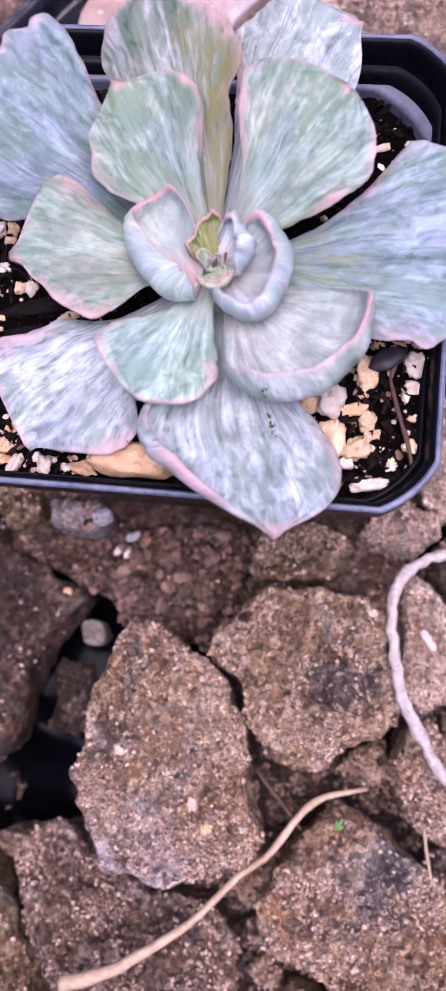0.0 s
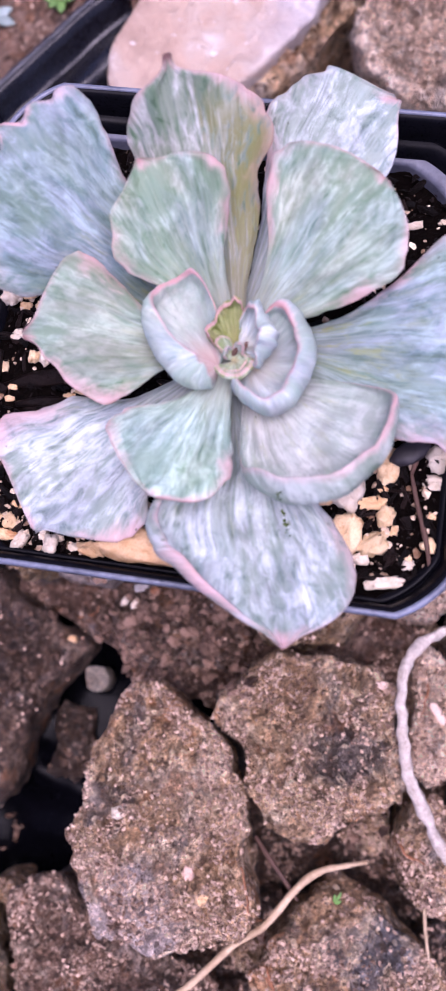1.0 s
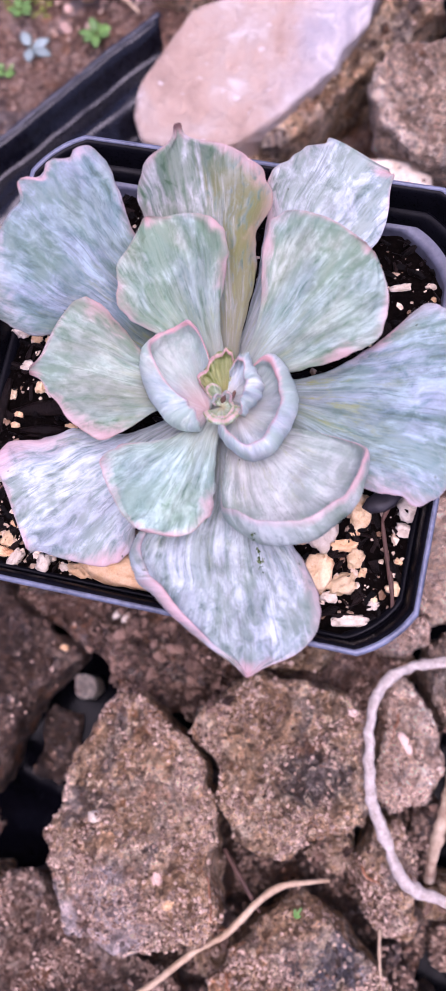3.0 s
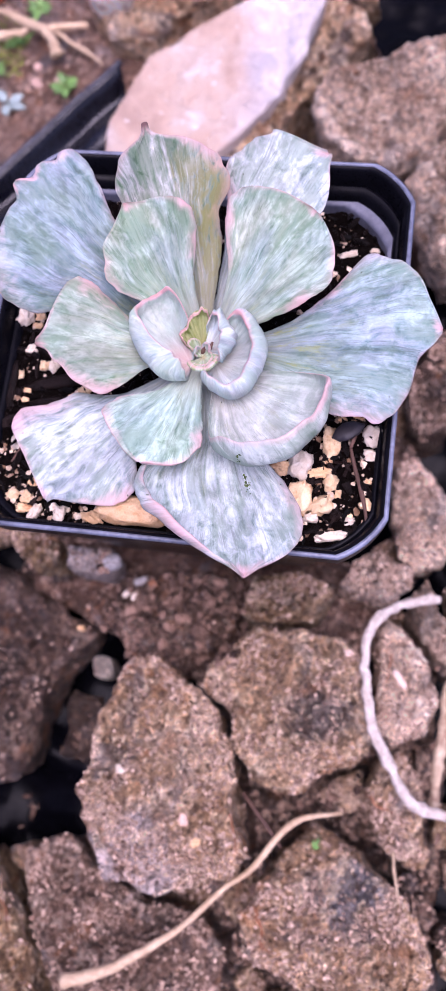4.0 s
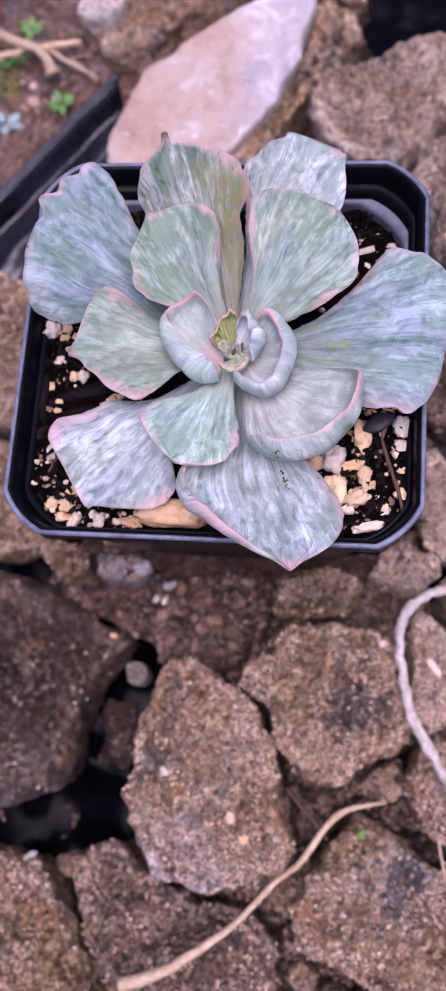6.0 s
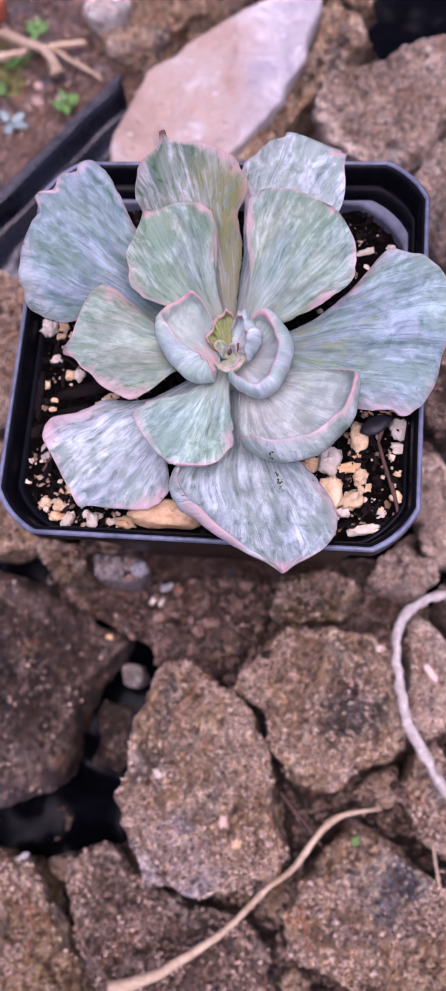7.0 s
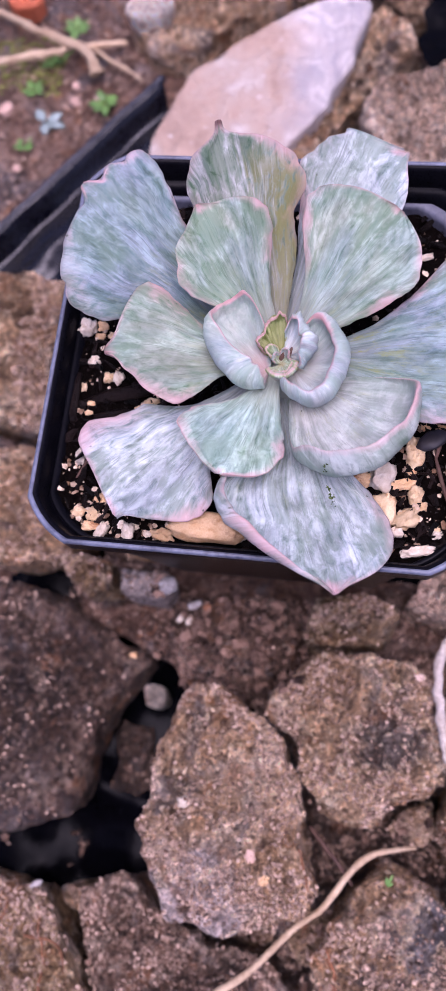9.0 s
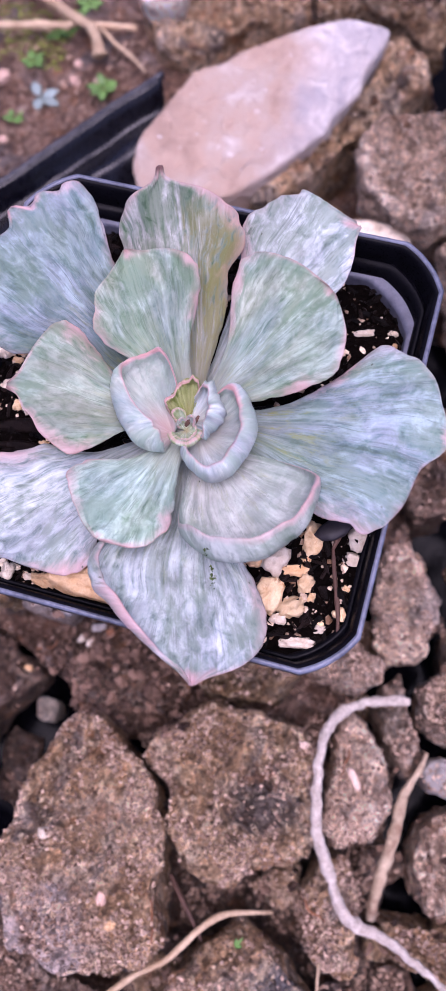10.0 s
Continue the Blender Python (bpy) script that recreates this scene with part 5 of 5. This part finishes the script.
strand("twig", [on_soil(3.62, -1.95, 0.1), on_soil(3.77, -2.44, 0.16), on_soil(4.0, -3.14, 0.16), on_soil(4.18, -3.93, 0.12)], [0.03, 0.045, 0.045, 0.035], TWIG, "thin dark red-brown twig on the potting mix", "twig", rough=0.3)
strand("twig", [on_soil(3.62, -1.95, 0.12), on_soil(3.66, -1.75, 0.14), on_soil(3.72, -1.55, 0.1)], [0.03, 0.05, 0.03], TWIG, "short dark twig on the potting mix", "twig", rough=0.3)
strand("twig", [on_soil(-3.75, -2.95, 0.1), on_soil(-3.6, -2.6, 0.16), on_soil(-3.5, -2.3, 0.14)], [0.02, 0.035, 0.02], TWIG, "short rusty twig on the potting mix", "twig", rough=0.3)

# ---- crumbs, chips and weeds on the ground ----
def surface_tree():
    """All that lies on the ground so far, for dropping small things on it."""
    all_verts, all_faces = [], []
    for vs_, fs_ in SURFACES:
        k = len(all_verts)
        all_verts += vs_
        all_faces += [tuple(i + k for i in f) for f in fs_]
    return BVHTree.FromPolygons(all_verts, all_faces)


def rubble():
    """Small stones that fill the gaps between the rocks."""
    tree, rng, placed = surface_tree(), random.Random(77), []
    for _ in range(6000):
        x, y = rng.uniform(-9, 10), rng.uniform(-17, 12)
        if max(abs(x), abs(y)) < 4.3 or (x < -2.2 and -12.5 < y < -4.9) or (x < -5.5 and y > 5) or (0.6 < x < 3.7 and -10.6 < y < -8.2) or (6.1 < x < 7.8 and -0.6 < y < 2.6) or (4.6 < x < 7.2 and 5.4 < y < 7.8) or drop_on(tree, x, y, -5) > -2.2:
            continue
        if any((x - px) ** 2 + (y - py) ** 2 < 0.62 for px, py in placed) or len(placed) > 130:
            continue
        placed.append((x, y))
        r = rng.uniform(0.35, 0.85)
        sides = rng.randint(6, 8)
        outline = [(x + r * rng.uniform(0.75, 1.2) * math.cos(6.283 * k / sides), y + r * rng.uniform(0.75, 1.2) * math.sin(6.283 * k / sides)) for k in range(sides)]
        # about half take the darker tone that carries gap shade
        stone("stone", outline, rng.uniform(-3.2, -1.9), "small brown stone filling a gap between rocks", DAMP_AND_SHADE if rng.random() < 0.5 else ROCK, "stone", "stones in the gaps", seed=rng.uniform(50, 99), depth=3.4, rough=0.12, lump=0.14, soft=0.3, n=40, rings=9)


rubble()
GROUND_TREE = surface_tree()


def outside_pot(x, y, rng):
    return max(abs(x), abs(y)) > 3.4


def front_heap(x, y, rng):
    damp = x < -3.4 and -11.2 < y < -3.8
    near_pot = -4.5 < x < 3.6 and -6.2 < y < -3.4 and drop_on(GROUND_TREE, x, y, 0) < 0.1
    return outside_pot(x, y, rng) and y < 9 and (not near_pot or rng.random() < 0.1) and (not damp or rng.random() < 0.12) and (noise.noise(Vector((x * 0.75, y * 0.75, 3.0))) + 0.5 * noise.noise(Vector((x * 2.1, y * 2.1, 8.0))) > 0.0 or rng.random() < 0.15)


lumps("earth_crumbs", spread(42000, (-9, 9, -17, 6), (0.045, 0.13), GROUND_TREE, 11, 0.2, front_heap), CRUMB, "fine sandy crumbs of earth over the rocks", "crumbs", 0.35, 0.8, 1.3)
lumps("earth_crumbs", spread(6000, (-14, 8, 6, 23), (0.04, 0.16), GROUND_TREE, 12, 0.3, lambda x, y, rng: not (-6.2 < x < 1.4 and 9.4 < y < 18)), CRUMB, "sandy crumbs of earth behind the pot", "crumbs", 0.35, 0.8, 1.3)
lumps("soil_clods", spread(900, (-3.6, 1.0, -6.4, -3.5), (0.05, 0.34), GROUND_TREE, 13, 0.25), CLOD, "loose brown clods between the rocks", "clods", 0.35, 0.8, 1.4)
lumps("soil_clods", spread(900, (-9, 9, -17, 6), (0.08, 0.4), GROUND_TREE, 14, 0.25, lambda x, y, rng: outside_pot(x, y, rng) and drop_on(GROUND_TREE, x, y, 0) < -1.4), CLOD, "loose brown clods down in the gaps", "clods", 0.35, 0.8, 1.4)


lumps("moss", spread(500, (-13.5, -10.5, 15.2, 18.0), (0.06, 0.22), GROUND_TREE, 15, 0.3), MOSS, "yellow-green moss on the soil", "moss", 0.35, 0.6, 1.4)


def ground_pebble(x, y, a, b, turn, material, label, **k):
    return pebble(x, y, a, b, turn, material, label, "pebbles on the ground", GROUND_TREE, **k)


ground_pebble(-2.85, -4.32, 0.16, 0.42, -25, WHITE, "white chip of stone on the earth")
ground_pebble(-2.6, -4.45, 0.2, 0.22, 0, WHITE, "small white pebble on the earth")
stone("stone", [(-4.05, -6.3), (-3.5, -6.25), (-3.3, -6.6), (-3.5, -6.95), (-3.95, -6.95)], -3.0, "pale grey pebble down in a gap", PALEROCK, "stone", "stones in the gaps", seed=77, depth=1.6, rough=0.06, lump=0.05, soft=0.3, n=40, rings=9)
ground_pebble(-5.95, -12.21, 0.6, 0.16, 42, GREYSTONE, "pale grey splinter of stone")
ground_pebble(-4.83, -11.44, 0.4, 0.36, 20, TAN, "tan pebble in a gap")
ground_pebble(5.54, -6.07, 0.24, 0.62, 38, PEACH, "elongated pale pink pebble", rough=0.1)
ground_pebble(0.1, -10.5, 0.24, 0.36, 20, CHIP, "pale pink stone chip on a rock", sink=0.1)
ground_pebble(0.5, -11.0, 0.26, 0.32, -30, TAN, "small tan stone chip on a rock", sink=0.2)
ground_pebble(-2.1, -4.0, 0.24, 0.2, 30, RUSTROOT, "rusty orange fragment on the earth", sink=0.1)
ground_pebble(-3.0, -3.75, 0.5, 0.42, 10, GREYSTONE, "small grey stone in front of the pot", sink=0.2)
ground_pebble(-0.4, -5.3, 0.45, 0.5, 40, CLOD, "brown stone set in the crumbly earth", sink=0.3)
ground_pebble(-4.17, -5.6, 0.26, 0.22, 0, TAN, "rusty orange chip on a rock")
ground_pebble(-1.73, -9.42, 0.28, 0.26, 0, WHITE, "small whitish chip on a rock", sink=0.15)
ground_pebble(4.03, -5.6, 0.26, 0.22, 0, PEACH, "small pale chip on a rock")
ground_pebble(-0.4, -4.2, 0.3, 0.2, 30, GREYSTONE, "small grey pebble on the earth", rough=0.2)
ground_pebble(-2.5, -3.95, 0.42, 0.26, 20, GREYSTONE, "grey pebble in front of the pot")
for x, y, a in [(-9.7, 14.9, 0.42), (-8.8, 15.0, 0.4), (-9.9, 15.8, 0.35), (-8.8, 13.4, 0.3), (-11.5, 18.2, 0.4), (-12.3, 14.4, 0.6), (-11.7, 12.2, 0.3)]:
    ground_pebble(x, y, a, a * 0.85, x * 40, CHIP, "pale pink pebble on the brown soil", rough=0.3)

strand("twig", [(1.5, -9.7, -0.5), (1.9, -10.1, -0.3), (2.4, -10.6, -0.2), (2.7, -11.0, -0.5)], [0.06, 0.07, 0.06, 0.04], TWIG, "rusty brown twig between rocks", "twig", rough=0.3)
strand("twig", [(5.75, -10.7, -0.6), (5.82, -11.2, -0.5), (5.95, -11.8, -0.4)], [0.04, 0.045, 0.03], STRAW, "thin pale twig on a rock", "twig", rough=0.3)
strand("twig", [(-6.15, -3.2, 0.5), (-6.2, -3.3, -0.2), (-6.25, -3.5, -1.0)], [0.05, 0.06, 0.05], STRAW, "thin straw standing beside the pot", "straw", rough=0.3)
for pts, r, label in [
        ([(-13.6, 16.2, -2.5), (-11.7, 16.4, -2.25), (-11.0, 16.5, -2.2), (-10.3, 16.6, -2.15), (-10.0, 16.9, -2.1)], (0.16, 0.17, 0.17, 0.14, 0.1), "pale dry stem across the soil"),
        ([(-14.0, 18.9, -2.3), (-12.0, 17.8, -2.1), (-11.5, 17.5, -2.1), (-10.8, 17.2, -2.05), (-10.2, 16.9, -2.0), (-9.5, 16.6, -2.0), (-9.1, 16.2, -2.05), (-8.8, 15.6, -2.2)], (0.15, 0.17, 0.16, 0.18, 0.22, 0.18, 0.19, 0.3), "pale knobbly dry root on the soil"),
        ([(-9.8, 16.85, -2.3), (-9.4, 16.9, -2.25), (-8.8, 17.0, -2.25), (-7.9, 17.1, -2.3)], (0.1, 0.14, 0.13, 0.1), "short dry straw beside the root"),
        ([(-9.2, 16.8, -2.2), (-8.9, 16.6, -2.2), (-8.3, 16.2, -2.25), (-7.7, 15.9, -2.3), (-7.1, 15.5, -2.4)], (0.06, 0.1, 0.1, 0.08, 0.04), "thin dry side stem on the soil")]:
    strand("straw", pts, [0.9 * k for k in r], STRAW, label, "straw", rough=0.5, n=12)


def blade(base, heading, pitch, length, width, material, parent):
    """A small pointed leaf with some thickness."""
    e = Vector((math.cos(heading) * math.cos(pitch), math.sin(heading) * math.cos(pitch), math.sin(pitch)))
    side = Vector((-math.sin(heading), math.cos(heading), 0))
    up = e.cross(side) * -1
    verts = []
    for k in range(7):
        s = k / 6
        w = width * max(0.06, math.sin(math.pi * min(0.97, s * 0.85 + 0.1))) / 2
        c = Vector(base) + e * length * s + Vector((0, 0, -0.25 * length * s * s))
        for i in range(8):
            a = math.pi * 2 * i / 8
            verts.append(tuple(c + side * math.cos(a) * w + up * math.sin(a) * width * 0.07))
    return mesh_object("leaf", verts, bands(7, 8, True, True, True), material, parent)


def weed(x, y, count, size, material, label, seed, pitch=0.5, name="weed"):
    rng = random.Random(seed)
    z = drop_on(GROUND_TREE, x, y, -3)
    w = tagged(new(name), label, "weed", "weeds on the soil")
    for k in range(count):
        h = k * 2.4 + rng.uniform(-0.3, 0.3)
        blade((x + 0.08 * math.cos(h), y + 0.08 * math.sin(h), z + 0.05 + 0.05 * (k % 3)), h, pitch * rng.uniform(0.5, 1.3), size * rng.uniform(0.7, 1.1), size * 0.55, material, w)
    return w


weed(-10.75, 14.0, 4, 0.75, PALEGREEN, "small grey-green seedling with rounded leaves", 1, 0.25, "seedling")
weed(-8.5, 14.75, 9, 0.6, GREEN, "small bright green weed in the soil", 2)
weed(-11.5, 13.1, 6, 0.4, GREEN, "tiny green weed in the soil", 3)
weed(-11.0, 16.8, 8, 0.5, GREEN, "small green weed beside the straw", 4)
weed(-10.2, 18.3, 7, 0.5, GREEN, "mossy green weed beside the straw", 5)
weed(-11.4, 15.3, 8, 0.45, GREEN, "tiny yellow-green weed on the soil", 6)
grass = tagged(new("grass_tuft"), "thin green grass blades leaning over the dry root", "grass")
for h, l in ((1.15, 2.1), (1.4, 1.3), (0.8, 0.9)):
    blade((-10.3, 16.4, -2.4), h, 0.35, l, 0.12, GREEN, grass)
sprout = tagged(new("grass_sprout"), "tiny green grass sprout on a rock", "grass")
for h, l in ((1.2, 0.42), (1.7, 0.3), (0.6, 0.22)):
    blade((3.6, -10.9, drop_on(GROUND_TREE, 3.6, -10.9, -0.3)), h, 0.6, l, 0.09, GREEN, sprout)


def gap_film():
    """Black film under the heap; its near-black spread also stands in for gap shade."""
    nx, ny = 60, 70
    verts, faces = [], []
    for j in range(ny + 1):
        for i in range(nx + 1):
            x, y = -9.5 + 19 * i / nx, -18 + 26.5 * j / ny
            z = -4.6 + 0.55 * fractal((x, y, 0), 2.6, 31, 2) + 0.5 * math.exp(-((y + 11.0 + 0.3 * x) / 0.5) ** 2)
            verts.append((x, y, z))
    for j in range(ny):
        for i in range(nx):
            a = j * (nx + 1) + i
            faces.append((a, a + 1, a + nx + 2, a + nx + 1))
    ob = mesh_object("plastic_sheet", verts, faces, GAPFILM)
    return tagged(ob, "black plastic sheet under the rock heap, blackened for gap shade", "plastic sheet")


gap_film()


def back_film_shade():
    """Folded black sheet for both film and deep shade in the hollow behind the rocks."""
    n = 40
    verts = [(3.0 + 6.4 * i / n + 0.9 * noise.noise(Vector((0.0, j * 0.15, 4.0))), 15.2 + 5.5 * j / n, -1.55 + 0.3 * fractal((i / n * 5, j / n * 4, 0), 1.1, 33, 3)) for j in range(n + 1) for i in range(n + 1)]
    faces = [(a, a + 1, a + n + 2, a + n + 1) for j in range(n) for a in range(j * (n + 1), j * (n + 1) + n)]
    return tagged(mesh_object("plastic_sheet", verts, faces, FILM_SHADE), "black sheet for film and shade in a hollow between rocks", "plastic sheet")


back_film_shade()


def rootlet(x, y, length, heading, seed, radius=0.03):
    """A thin crooked root that follows the ground."""
    rng = random.Random(seed)
    pts = []
    for k in range(6):
        pts.append((x, y, drop_on(GROUND_TREE, x, y, -3) + radius * 0.8))
        heading += rng.uniform(-0.7, 0.7)
        x, y = x + math.cos(heading) * length / 5, y + math.sin(heading) * length / 5
    return strand("rootlet", pts, [radius, radius * 1.1, radius, radius * 0.9, radius * 0.7, radius * 0.4], RUSTROOT, "thin rusty rootlet on the rocks", "root", rough=0.3)


for k, (x, y, length, heading) in enumerate([(2.0, -12.4, 1.4, -1.4), (2.2, -12.8, 1.1, -0.8), (1.9, -12.0, 0.9, -2.0), (-5.6, -12.6, 1.6, -1.0), (-5.9, -13.4, 1.8, -0.5), (-5.2, -14.2, 1.4, -1.5),
                                             (-6.4, -12.4, 1.0, -1.9), (5.2, -5.2, 1.0, -1.7), (4.9, -9.3, 0.9, -0.9), (-2.4, -11.9, 0.8, 0.3), (-4.2, -5.0, 0.9, 0.6), (1.3, -10.2, 1.2, -1.2)]):
    rootlet(x, y, length, heading, 70 + k)


def leaf_moss():
    """A fleck of moss caught on a lower leaf, dropped on its surface."""
    verts, faces = [], []
    for ob in bpy.data.objects:
        if ob.name.startswith("leaf") and ob.parent is not None and ob.parent.name == "succulent":
            k = len(verts)
            verts += [tuple(v.co * 100) for v in ob.data.vertices]
            faces += [tuple(i + k for i in f.vertices) for f in ob.data.polygons]
    tree, rng, spots = BVHTree.FromPolygons(verts, faces), random.Random(5), []
    for k in range(34):
        f = rng.random()
        x, y = 1.5 + 0.2 * f + rng.gauss(0, 0.025), -3.0 - 0.38 * f + rng.gauss(0, 0.04)
        spots.append((x, y, drop_on(tree, x, y, 9.2), rng.uniform(0.02, 0.06)))
    return lumps("leaf_moss", spots, MOSSGREEN, "dark green fleck of moss on a pale leaf", "moss", 0.4, 0.5, 1.8)


leaf_moss()
